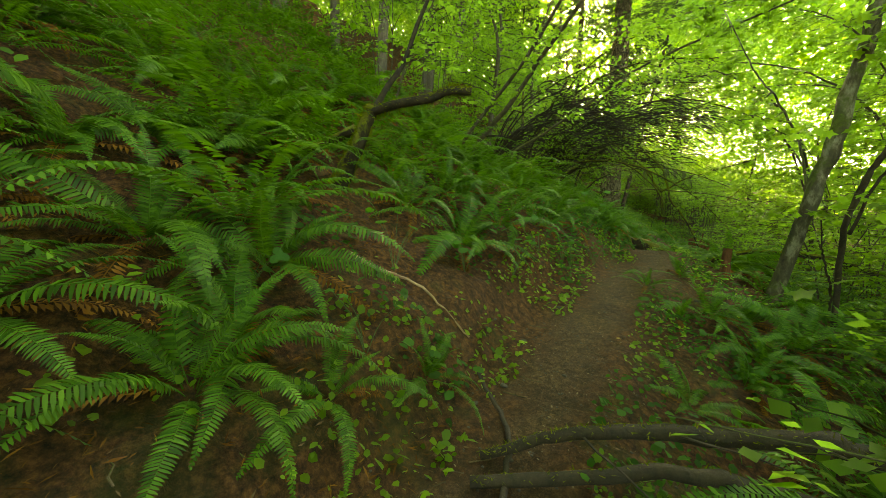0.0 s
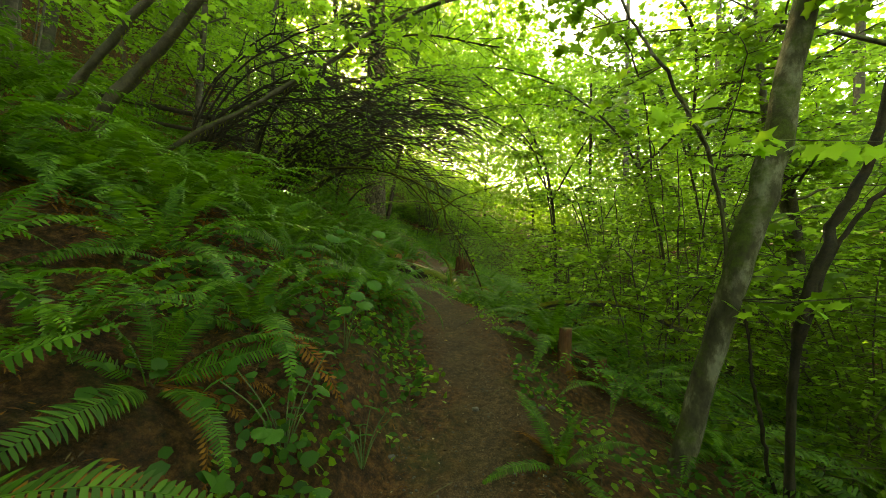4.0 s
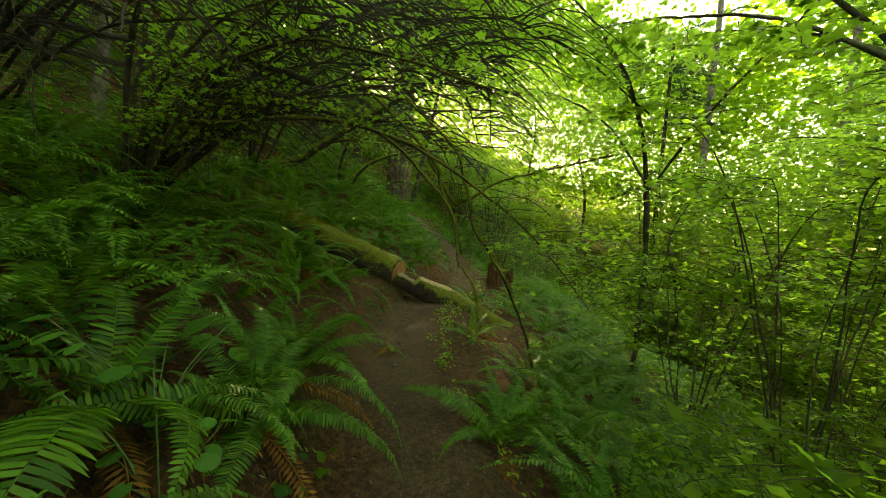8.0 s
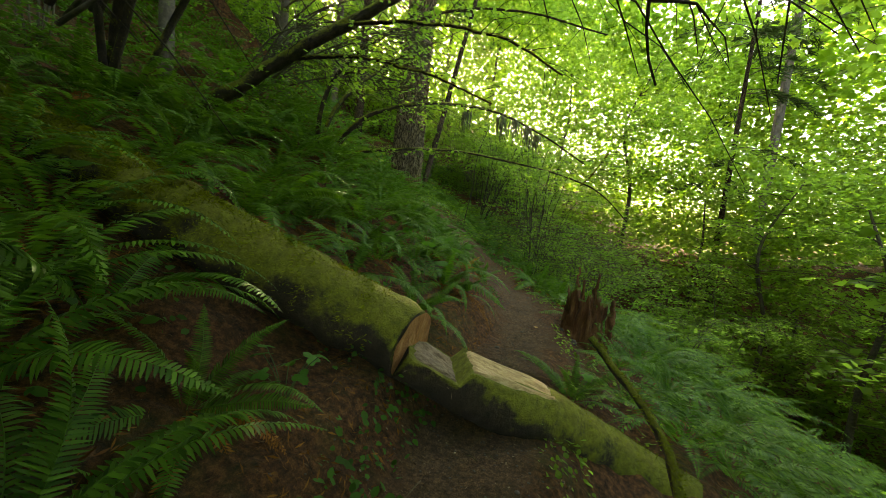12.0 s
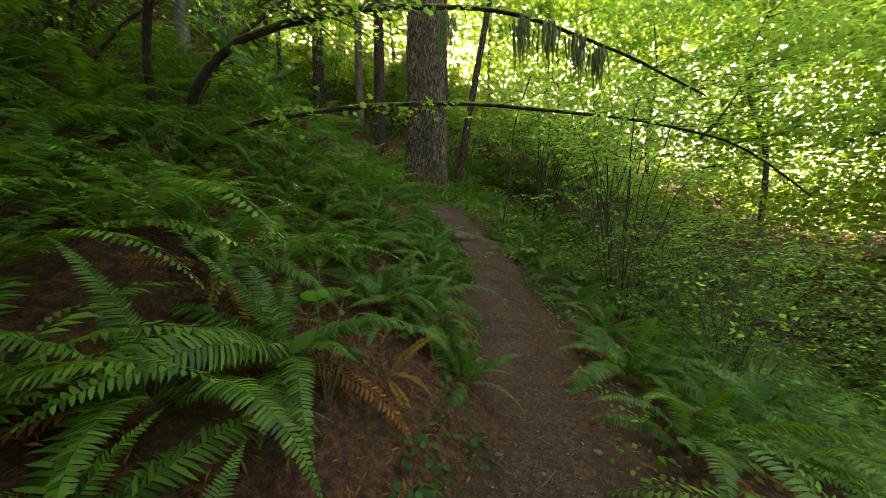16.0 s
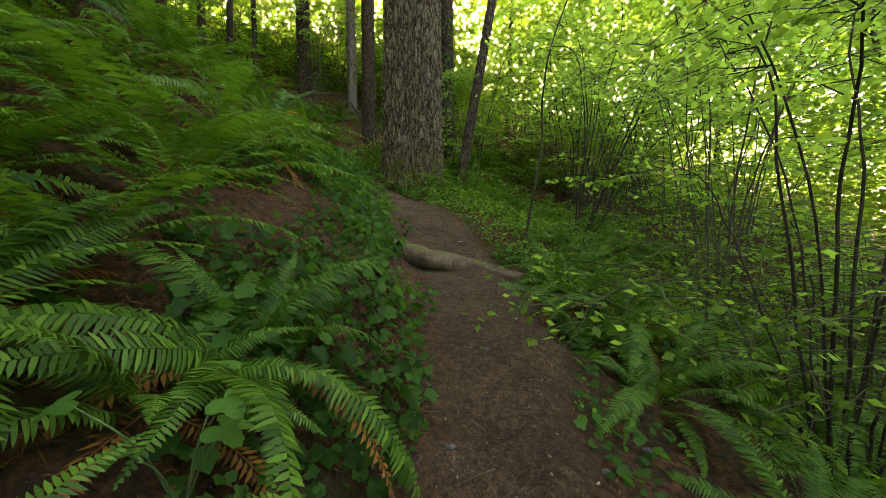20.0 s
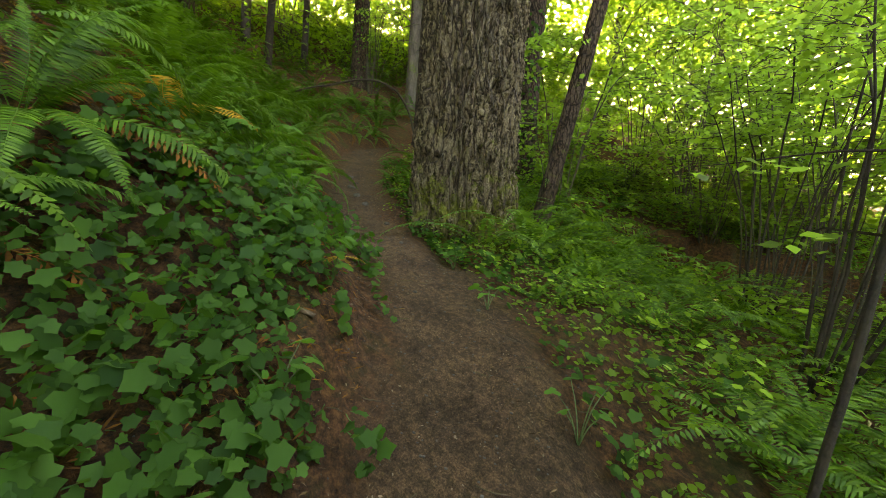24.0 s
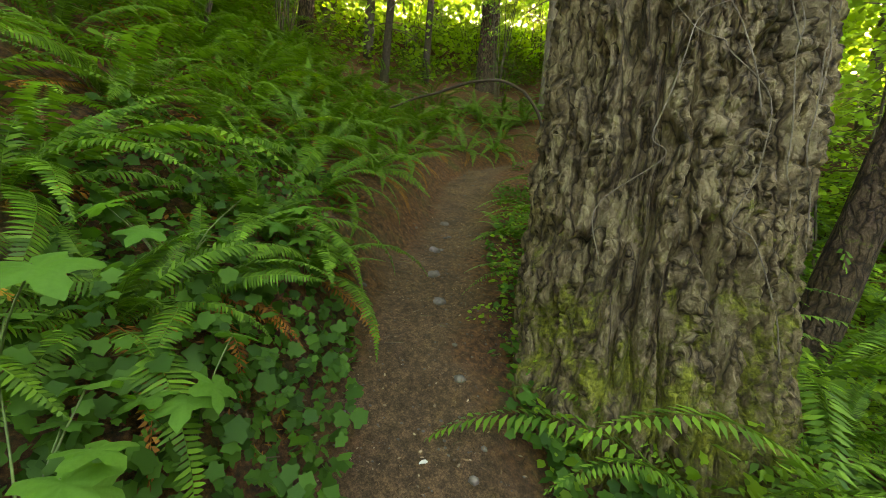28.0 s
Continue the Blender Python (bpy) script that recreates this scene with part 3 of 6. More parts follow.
def scatter(n, s0, s1, d0, d1, gap, seed, taken=None):
    """Places in a strip beside the trail, no two nearer than gap."""
    r = np.random.default_rng(seed)
    m = n * 5
    X, Y, _ = spot(r.uniform(s0, s1, m), r.uniform(d0, d1, m))
    k = len(taken or [])
    got = np.full((k + n, 2), 1e6)
    if k:
        got[:k] = taken
    out = []
    for x, y in zip(X, Y):
        if ((got[:k + len(out)] - (x, y)) ** 2).sum(1).min(initial=1e9) > gap * gap:
            got[k + len(out)] = x, y
            out.append((float(x), float(y)))
            if len(out) >= n:
                break
    return out


HERO_XY = [(h[0], h[1]) for h in HERO_FERNS] + [(-2.3, 7.8), (-3.2, 7.7), (-5.3, 19.7), (0.0, 10.75), (-1.8, -2.35), (-0.6, 8.0), (-0.1, 8.1), (0.4, 8.2), (0.9, 8.3), (-0.2, 7.7), (0.4, 7.7), (-3.2, 18.5), (-3.7, 18.9), (-2.9, 19.2), (-1.9, 15.9), (1.3, 0.4), (1.2, -0.1), (1.5, 0.1), (1.0, 0.1), (1.7, 0.5), (-0.5, -2.6), (-0.45, -2.25), (-0.75, -2.1), (-0.7, -2.7), (-0.9, -2.5)]
near_ferns = scatter(18, 12, 24, 0.66, 0.95, 0.75, 6, HERO_XY)
FRINGE = len(near_ferns)
near_ferns += scatter(120, 4, 25, 0.95, 4.2, 0.5, 3, HERO_XY)
near_ferns += scatter(40, 25, 35, 1.3, 4.2, 0.55, 4, HERO_XY + near_ferns)
near_ferns += scatter(60, 6, 27, -3.2, -0.85, 0.6, 5, HERO_XY + near_ferns)
near_ferns += scatter(56, 25.5, 41, -5.0, -1.5, 0.7, 7, HERO_XY + near_ferns)
near_ferns += scatter(44, 31.5, 42, 0.6, 3.2, 0.5, 8, HERO_XY + near_ferns)
for i, (x, y) in enumerate(near_ferns):
    put_fern(x, y, rng.uniform(0.45, 0.65) if i < FRINGE else rng.uniform(0.75, 1.1))
GOLD = leaf_mat("golden_fern", (0.22, 0.11, 0.015), (0.45, 0.26, 0.03), (0.5, 0.28, 0.03), 0.7, 0.35)
GOLD_FROND = frond_soup(0.75, 45, -55, 40, 0.085, 78).mesh("golden_frond", GOLD)


def golden_fern(x, y, count, k, seed):
    """A fern with drooping golden-yellow fronds."""
    r = np.random.default_rng(seed)
    ob = thing("sword_fern", "golden-yellow fern with drooping fronds on the bank", "fern", (x, y, ground(x, y)), "sword ferns")
    for i in range(count):
        fr = part("golden_frond", GOLD_FROND, None, ob)
        fr.matrix_local = pose(0, 0, 0, r.normal(0, 16), r.normal(0, 12), r.uniform(-110, 60)) @ Matrix.Scale(k * r.uniform(0.8, 1.2), 4)


golden_fern(-5.85, 17.0, 6, 0.9, 1)
golden_fern(-4.6, 17.35, 3, 0.4, 2)
golden_fern(-1.75, 11.6, 3, 0.5, 3)
golden_fern(-1.05, 5.3, 3, 0.55, 4)
for f in FERNS:
    for c in list(f.children_recursive):
        bpy.data.objects.remove(c)
    bpy.data.objects.remove(f)


def far_ferns():
    tmpl, fine_tmpl = [], []
    for i, (l, ri, fa, w) in enumerate([(0.95, 65, -38, 0.085), (0.85, 55, -25, 0.08), (1.0, 45, -50, 0.09)]):
        for pairs, into in ((16, tmpl), (40, fine_tmpl)):
            so = frond_soup(l, ri, fa, pairs, w, 40 + i)
            into.append((np.vstack(so.v[1:]), np.vstack(so.f[1:]) - so.f[1].min()))
    crowns = []
    for k in range(8):
        vs, fs, n = [], [], 0
        for i in range(11):
            v, f = (tmpl if k < 4 else fine_tmpl)[int(rng.integers(0, 3))]
            a = 2 * math.pi * (i + rng.uniform(-0.3, 0.3)) / 11
            c, s = math.cos(a), math.sin(a)
            vv = v * rng.uniform(0.8, 1.15)
            vs.append(np.stack([vv[:, 0] * c - vv[:, 1] * s, vv[:, 0] * s + vv[:, 1] * c, vv[:, 2]], 1))
            fs.append(f + n)
            n += len(v)
        crowns.append((np.vstack(vs), np.vstack(fs)))
    for name, label, strips in (("ferns_uphill", "thick bank of green sword ferns up the slope", [(620, 2, 42, 4.0, 13, 0.42, 21), (200, 4, 36, 1.4, 4.2, 0.42, 24)]),
                                ("ferns_downhill", "green sword ferns down the slope below the trail", [(300, 4, 40, -10, -3.0, 0.55, 22), (130, 5, 36, -3.2, -1.0, 0.45, 25)])):
        so = Soup()
        for fine, st in enumerate(strips):
            places = np.array(scatter(*st, HERO_XY))
            for x, y, gz in zip(places[:, 0], places[:, 1], ground(places[:, 0], places[:, 1])):
                v, f = crowns[4 * fine + int(rng.integers(0, 4))]
                a, k = rng.uniform(0, 6.28), rng.uniform(0.8, 1.3)
                c, s = math.cos(a) * k, math.sin(a) * k
                so.add(np.stack([v[:, 0] * c - v[:, 1] * s + x, v[:, 0] * s + v[:, 1] * c + y, v[:, 2] * k + gz], 1), f)
        tagged(new(name, so.mesh(name, FERN_DULL)), label, "ferns", kind="stuff")


far_ferns()


# ---- the great fir beside the trail ----
def fir_trunk(x, y, radius, height, around, rows, seed, ridge=0.035, lean=(0, 0), flare=0.35, fine_to=5.0):
    z0 = min(ground(x + radius * math.cos(a), y + radius * math.sin(a)) for a in np.linspace(0, 6.28, 9)) - 0.15
    k = int(rows * 0.85)
    zz = np.concatenate([np.linspace(0, fine_to, k), np.linspace(fine_to, height, rows - k + 1)[1:]])
    an = np.linspace(0, 2 * math.pi, around, endpoint=False) + 0.6 * math.pi
    A, Z = np.meshgrid(an, zz, indexing="xy")
    R = radius * (1 - 0.55 * Z / height) + radius * flare * np.exp(-Z / 0.45) * (0.75 + 0.5 * vnoise(np.cos(A) * 1.7 + seed, np.sin(A) * 1.7, 1))
    cx, cy = np.cos(A), np.sin(A)
    w1 = vnoise(cx * 4 + seed, cy * 4, Z * 1.6) - 0.5
    arc = A * radius

    def two(across, along, k):
        """Two octaves of noise, drawn out along the trunk."""
        return 0.68 * vnoise(arc / across + k, Z / along, k) + 0.32 * vnoise(arc / across * 2.3 + k, Z / along * 2.3, k + 4)
    sway = 0.05 * w1 + 0.03 * (vnoise(arc / 0.2, Z / 0.16, seed + 2) - 0.5)
    arc = arc + sway
    fa = np.abs(2 * two(0.085, 0.7, seed) - 1)
    fb = np.abs(2 * two(0.06, 0.42, seed + 11) - 1)
    cross = np.abs(2 * two(0.1, 0.06, seed + 21) - 1)
    plates = two(0.05, 0.2, seed + 31)
    flake = two(0.022, 0.035, seed + 41)
    deep = sstep(0.0, 0.24, fa) * (0.45 + 0.55 * sstep(0.0, 0.28, fb))
    R = R + ridge * (1.2 * (deep - 0.6) - 0.22 * (1 - sstep(0.0, 0.14, cross)) * deep + 0.45 * (plates - 0.5) * deep + 0.4 * (flake - 0.5) * (0.3 + deep) + 0.3 * w1)
    v = np.stack([x + R * cx + lean[0] * Z, y + R * cy + lean[1] * Z, z0 + Z], -1).reshape(-1, 3)
    i, j = np.meshgrid(np.arange(len(zz) - 1), np.arange(around), indexing="ij")
    kk = (j + 1) % around
    f = np.stack([i * around + j, i * around + kk, (i + 1) * around + kk, (i + 1) * around + j], -1).reshape(-1, 4)
    so = Soup()
    so.add(v, f)
    return so, z0


def boughs(so, leaf, x, y, z0, r0, z_from, z_to, count, reach, seed, droop=0.25, needles=260, size=0.07):
    """Side branches of a conifer with sprays of needles."""
    r = np.random.default_rng(seed)
    for i in range(count):
        z, a, l = r.uniform(z_from, z_to), r.uniform(0, 6.28), reach * r.uniform(0.5, 1.1)
        u = np.linspace(0, 1, 7)
        line = np.stack([x + math.cos(a) * (r0 * 0.8 + l * u), y + math.sin(a) * (r0 * 0.8 + l * u), z0 + z + l * (0.15 * u - (droop + 0.15) * u ** 2)], 1)
        so.tube(line, np.linspace(0.022, 0.004, 7) * (l / 2) ** 0.5, 4, cap=False)
        if leaf is not None and needles:
            t = r.uniform(0.2, 1, needles)
            p = np.stack([np.interp(t, u, line[:, k]) for k in range(3)], 1)
            w = 0.35 * l * (1.1 - t) * r.uniform(-1, 1, needles)
            p[:, 0] -= math.sin(a) * w
            p[:, 1] += math.cos(a) * w
            p[:, 2] -= np.abs(w) * 0.3 + r.uniform(0, 0.08, needles)
            leaf.leaves(p, size, tilt=0.35, outline=NEEDLE_SPRAY, face=a)


NEEDLE_SPRAY = [(0, 0, 0), (0.5, 0.13, 0), (1.6, 0.0, -0.15), (0.5, -0.13, 0)]
GREAT = (-5.33, 19.68)


def great_fir():
    so, z0 = fir_trunk(*GREAT, 0.56, 26.0, 500, 600, 3, 0.085, (0.004, 0.01), 0.3)
    ob = thing("great_fir_tree", "old Douglas fir with deeply furrowed grey-brown bark beside the trail", "tree", (0, 0, 0))
    m = bark_mat("great_bark", (0.016, 0.01, 0.005), (0.1, 0.07, 0.039), (0.23, 0.175, 0.105), 1.0, (0.15, 0.15, 0.018), z0)
    part("trunk", so, m, ob, "furrowed bark with moss near the ground", True)
    br, le = Soup(), Soup()
    boughs(br, le, *GREAT, z0, 0.45, 11, 25, 24, 4.2, 9, 0.3, 300, 0.16)
    tagged(part("branchwork", br, OLD_BARK, ob), kind="stuff")
    tagged(part("crown", le, NEEDLE, ob, "dark green needles"), kind="stuff")
    return z0


GREAT_Z = great_fir()


def climbing_vine():
    """Bare ivy stems that cling to the great fir."""
    ob = thing("climbing_ivy", "thin bare pale ivy stems clinging to the fir bark", "vine", (GREAT[0], GREAT[1], 0))
    r = np.random.default_rng(5)
    for k in range(7):
        a0 = math.radians(r.uniform(-75, 15))
        z, pts = GREAT_Z + r.uniform(0.7, 1.9), []
        a = a0
        for i in range(14):
            rad = 0.56 * (1 - 0.55 * (z - GREAT_Z) / 26) + 0.17 * math.exp(-(z - GREAT_Z) / 0.45) + 0.055
            pts.append((rad * math.cos(a), rad * math.sin(a), z))
            z += r.uniform(0.03, 0.26)
            a += r.normal(0, 0.13)
        so = Soup()
        so.tube(spline(pts, 70), np.linspace(0.0028, 0.0012, 70), 5)
        part("ivy_stem", so, GREY_STEM, ob, smooth=True)


GREY_STEM = rough_mat("grey_stem", [(0.3, (0.07, 0.052, 0.036)), (0.7, (0.17, 0.135, 0.1))], 20, 0.9, 80, 0.4)
climbing_vine()


# ---- other conifers ----
def conifer(x, y, radius, height, label, seed, lean=(0, 0), dead=16, crown_from=0.4, crown=26, bark=None, ivy=0):
    so, z0 = fir_trunk(x, y, radius, height, 40, 90, seed, radius * 0.06, lean, 0.3, height * 0.5)
    ob = thing("fir_tree", label, "tree", (0, 0, 0), "forest firs")
    part("trunk", so, bark or OLD_BARK, ob, smooth=True)
    br, le = Soup(), Soup()
    boughs(br, None, x, y, z0, radius, 1.5, height * crown_from, dead, 1.5, seed, 0.3, 0)
    boughs(br, le, x, y, z0, radius, height * crown_from, height, crown, 3.6, seed + 1, 0.3, 150, 0.24)
    tagged(part("branchwork", br, OLD_BARK, ob, "thin bare dead branches"), kind="stuff")
    tagged(part("crown", le, NEEDLE, ob, "dark green needles"), kind="stuff")
    if ivy:
        iv = Soup()
        a = rng.uniform(0, 6.28, ivy)
        z = rng.uniform(0.1, 4.5, ivy)
        p = np.stack([x + lean[0] * z + (radius * 1.12) * np.cos(a), y + lean[1] * z + radius * 1.12 * np.sin(a), z0 + z], 1)
        iv.leaves(p, 0.075, up=np.stack([np.cos(a) * 2, np.sin(a) * 2, np.zeros(ivy)], 1), tilt=0.5, outline=STAR)
        tagged(part("ivy", iv, IVY, ob, "green ivy leaves on the trunk"), kind="stuff")


conifer(-9.03, 23.15, 0.22, 24, "straight thin fir trunk with bare lower branches", 11, dead=22, bark=RED_BARK)
conifer(-11.6, 25.4, 0.2, 24, "pale thin fir trunk among the trees", 12, dead=20)
conifer(-13.4, 24.6, 0.27, 22, "dark fir trunk with bare lower branches and ivy at its foot", 13, dead=30, bark=RED_BARK, ivy=260)
conifer(-13.6, 19.5, 0.17, 20, "dark fir trunk among ferns up the slope", 16, dead=20, bark=RED_BARK)
conifer(-13.4, 21.4, 0.1, 16, "thin dark trunk up the slope", 17, (0.03, 0.02), dead=14, crown=14, bark=DARK_BARK)
conifer(-14.2, 23.0, 0.1, 17, "thin dark trunk up the slope", 18, (-0.03, 0.02), dead=14, crown=14, bark=DARK_BARK)
conifer(-6.3, 23.3, 0.2, 25, "reddish fir trunk with green ivy behind the great fir", 14, ivy=500, bark=RED_BARK)
conifer(-5.02, 21.1, 0.12, 14, "dark leaning fir trunk close behind the great fir", 15, (0.17, 0.06), 6, 0.6, 12, RED_BARK)
for i, (x, y, r, h) in enumerate([(-14.5, 17.5, 0.28, 25), (-18, 21, 0.3, 26), (-12.5, 13.0, 0.25, 24), (-13.5, 8.0, 0.28, 25), (-17, 31, 0.3, 27), (-21, 27, 0.3, 26), (-12, 2, 0.26, 24), (-10.5, -4, 0.25, 24),
                                  (13, 30, 0.26, 26), (15, 22, 0.24, 25), (18, 17, 0.26, 26), (16, 9.5, 0.25, 25), (14.5, 8.5, 0.16, 25), (20, 4, 0.3, 27), (14, 1, 0.24, 25), (-20, 12, 0.3, 26), (9, -9, 0.26, 24), (-6, -11, 0.26, 24)]):
    conifer(x, y, r, h, "tall straight fir in the forest beyond", 30 + i, dead=12, crown_from=0.45 if x < 0 else 0.5, crown=14)


# ---- broadleaf trees and shrubs ----
def twigs(so, lf, line, rad, count, length, leaf_per, leaf_size, r, outline=KITE, u0=0.25, flat=0.6, rise=0.15, az=None, clear=False):
    """Side twigs with flat sprays of leaves along a stem."""
    n = len(line)
    t = np.gradient(line, axis=0)
    for _ in range(count):
        u = r.uniform(u0, 1.0)
        i = min(int(u * (n - 1)), n - 1)
        a = math.atan2(t[i, 1], t[i, 0]) + r.choice([-1, 1]) * r.uniform(0.4, 1.4) if az is None else az + r.normal(0, 0.8)
        l = length * r.uniform(0.45, 1.15)
        v = np.linspace(0, 1, 5)
        ln = np.stack([line[i, 0] + math.cos(a) * l * v, line[i, 1] + math.sin(a) * l * v, line[i, 2] + l * (rise * r.uniform(-0.5, 2) * v - 0.2 * v ** 2)], 1)
        ln[1:] += r.normal(0, 0.02 * l, (4, 3))
        if clear:
            _, dd, zz = trail_coords(ln[:, 0], ln[:, 1])
            if ((np.abs(dd) < 0.75) & (ln[:, 2] - zz < 2.15)).any():
                continue
        so.tube(ln, np.linspace(min(rad * 0.5, 0.007), 0.0015, 5), 3, cap=False)
        if leaf_per:
            q = r.uniform(0.12, 1.05, leaf_per)
            p = np.stack([np.interp(q, v, ln[:, k]) for k in range(3)], 1)
            w = r.uniform(-1, 1, leaf_per) * 0.2 * l
            p[:, 0] -= math.sin(a) * w
            p[:, 1] += math.cos(a) * w
            p[:, 2] -= np.abs(w) * 0.2 + r.uniform(0, 0.03, leaf_per)
            lf.leaves(p, leaf_size, tilt=flat, outline=outline)


def shrub(name, label, stems, height, spread, leaf, seed, twig_n=16, twig_l=0.7, leaf_per=14, leaf_size=0.075, radius=0.02, arch=0.25, outline=KITE, bark=None, az=None, fan=3.14, u0=0.25):
    """A shrub of many stems from one foot, each stem a part, with one mesh of leaves."""
    r = np.random.default_rng(seed)
    ob = thing(name, label, "shrub", (0, 0, -80), name)
    lf, tw = Soup(), Soup()
    for i in range(stems):
        a = 2 * math.pi * (i + r.uniform(-0.4, 0.4)) / stems if az is None else az + r.uniform(-fan, fan)
        h, sp = height * r.uniform(0.65, 1.1), spread * r.uniform(0.4, 1.1)
        c, s = math.cos(a), math.sin(a)
        o = r.uniform(0.02, 0.16)
        pts = [(o * c, o * s, -0.1), (o * c + 0.22 * sp * c, o * s + 0.22 * sp * s, 0.5 * h), (0.6 * sp * c + r.normal(0, 0.12), 0.6 * sp * s + r.normal(0, 0.12), 0.9 * h), (sp * c + r.normal(0, 0.15), sp * s + r.normal(0, 0.15), h * (1 - arch * r.uniform(0.6, 1.4)))]
        ln = spline(pts, 22)
        ln[2:] += np.cumsum(r.normal(0, 0.012, (20, 3)), 0)
        so = Soup()
        so.tube(ln, np.linspace(radius, radius * 0.25, 22) * r.uniform(0.7, 1.2), 6)
        twigs(tw, lf, ln, radius, twig_n, twig_l, leaf_per, leaf_size, r, outline, u0)
        part("stem", so, bark or STEM_BARK, ob, smooth=True)
    tagged(part("twigwork", tw, bark or STEM_BARK, ob), kind="stuff")
    if lf.n:
        tagged(part("foliage", lf, leaf, ob, "bright green leaves"), kind="stuff")
    return ob


def put(src, x, y, k=1.0, turn=0.0, dz=0.0, label="", tilt=(0, 0)):
    ob = copy_thing(src, Matrix.Translation((x, y, ground(x, y) + dz)) @ pose(0, 0, 0, tilt[0], tilt[1], turn) @ Matrix.Scale(k, 4))
    if label:
        tagged(ob, label)
    return ob


def drop(src):
    for c in list(src.children_recursive):
        bpy.data.objects.remove(c)
    bpy.data.objects.remove(src)


VINES = [shrub("vine_maple", "leafy vine maple with arching stems and bright green leaves", 7, 3.2, 1.9, MAPLE, 60 + i, 24, 0.85, 18, 0.075, 0.012, 0.25, STAR if i == 0 else KITE) for i in range(3)]
HAZELS = [shrub("hazel_shrub", "hazel shrub with a fan of slender bare stems and green leaves", 9, 4.6, 1.7, HAZEL, 70 + i, 15, 0.7, 15, 0.075, 0.013, 0.12, OVAL if i == 0 else KITE, u0=0.38) for i in range(3)]
ARCHES = [shrub("arching_thicket", "thicket of thin arching bare brown-green stems", 16, 1.7, 2.1, MAPLE, 80 + i, 16, 0.8, 6, 0.06, 0.009, 0.5) for i in range(2)]
FANS = [shrub("hazel_clump", "clump of dark bare hazel stems fanning out, leafy above", 10, 4.0, 2.1, HAZEL, 75 + i, 13, 0.75, 13, 0.075, 0.014, 0.1, OVAL, DARK_BARK, u0=0.5) for i in range(2)]
LOWS = [shrub("low_shrub", "low leafy green shrub on the slope below the trail", 6, 1.3, 0.9, MAPLE, 90 + i, 16, 0.5, 14, 0.065, 0.009, 0.15) for i in range(2)]

# shrubs close to the trail
put(HAZELS[0], -4.54, 25.4, 1.0, 20)
put(HAZELS[1], -0.9, 20.8, 0.95, 100)
put(HAZELS[0], -1.7, 22.6, 1.0, 250)
put(HAZELS[1], -0.6, 18.6, 0.9, 10)
put(ARCHES[0], -0.1, 16.6, 1.1, 40)
put(ARCHES[1], 0.35, 18.3, 1.2, 130)
put(ARCHES[0], 0.9, 15.2, 1.0, 220)
put(ARCHES[1], -0.9, 20.8, 1.0, 300)
put(ARCHES[0], 1.3, 17.0, 1.2, 20)
put(FANS[0], -2.2, 19.85, 0.95, 0, tilt=(-6, 15))
put(FANS[1], -2.5, 21.65, 0.95, 40, tilt=(-4, 10))
for x, y in scatter(8, 32.5, 41, -9.5, -5.0, 1.2, 43):
    put(LOWS[int(rng.integers(0, 2))], x, y, rng.uniform(0.7, 1.1), rng.uniform(0, 360))
put(FANS[1], -0.4, 16.2, 0.8, 320)
put(HAZELS[2], -0.2, 19.6, 0.9, 50)
for x, y in scatter(26, 5, 19, -9.5, -3.3, 1.35, 31) + scatter(9, 19, 34, -9.5, -5.5, 1.6, 41):
    k = int(rng.integers(0, 4))
    put((VINES + HAZELS[:1])[k], x, y, rng.uniform(0.85, 1.25), rng.uniform(0, 360))
for x, y in scatter(16, 5, 13.5, -4.2, -1.9, 0.95, 32) + scatter(6, 13.5, 27, -6.5, -3.6, 1.1, 37):
    put(LOWS[int(rng.integers(0, 2))], x, y, rng.uniform(0.8, 1.3), rng.uniform(0, 360))
for x, y in scatter(16, 6, 36, 4.0, 10.0, 2.2, 33):
    put((VINES + HAZELS)[int(rng.integers(0, 6))], x, y, rng.uniform(0.9, 1.2), rng.uniform(0, 360))
for x, y in scatter(5, 36, 43, -7.0, -3.5, 1.5, 34) + scatter(10, 40, 47, 0.8, 5.0, 1.1, 38) + scatter(14, 32, 43, 3.2, 8.0, 1.3, 42):
    put((VINES + HAZELS)[int(rng.integers(0, 6))], x, y, rng.uniform(0.9, 1.2), rng.uniform(0, 360))
for x, y in scatter(10, -1, 2.6, -6.0, -1.8, 1.3, 35) + scatter(10, -3, 3.5, 1.5, 7.0, 1.5, 36):
    put((VINES + HAZELS)[int(rng.integers(0, 6))], x, y, rng.uniform(0.9, 1.2), rng.uniform(0, 360))


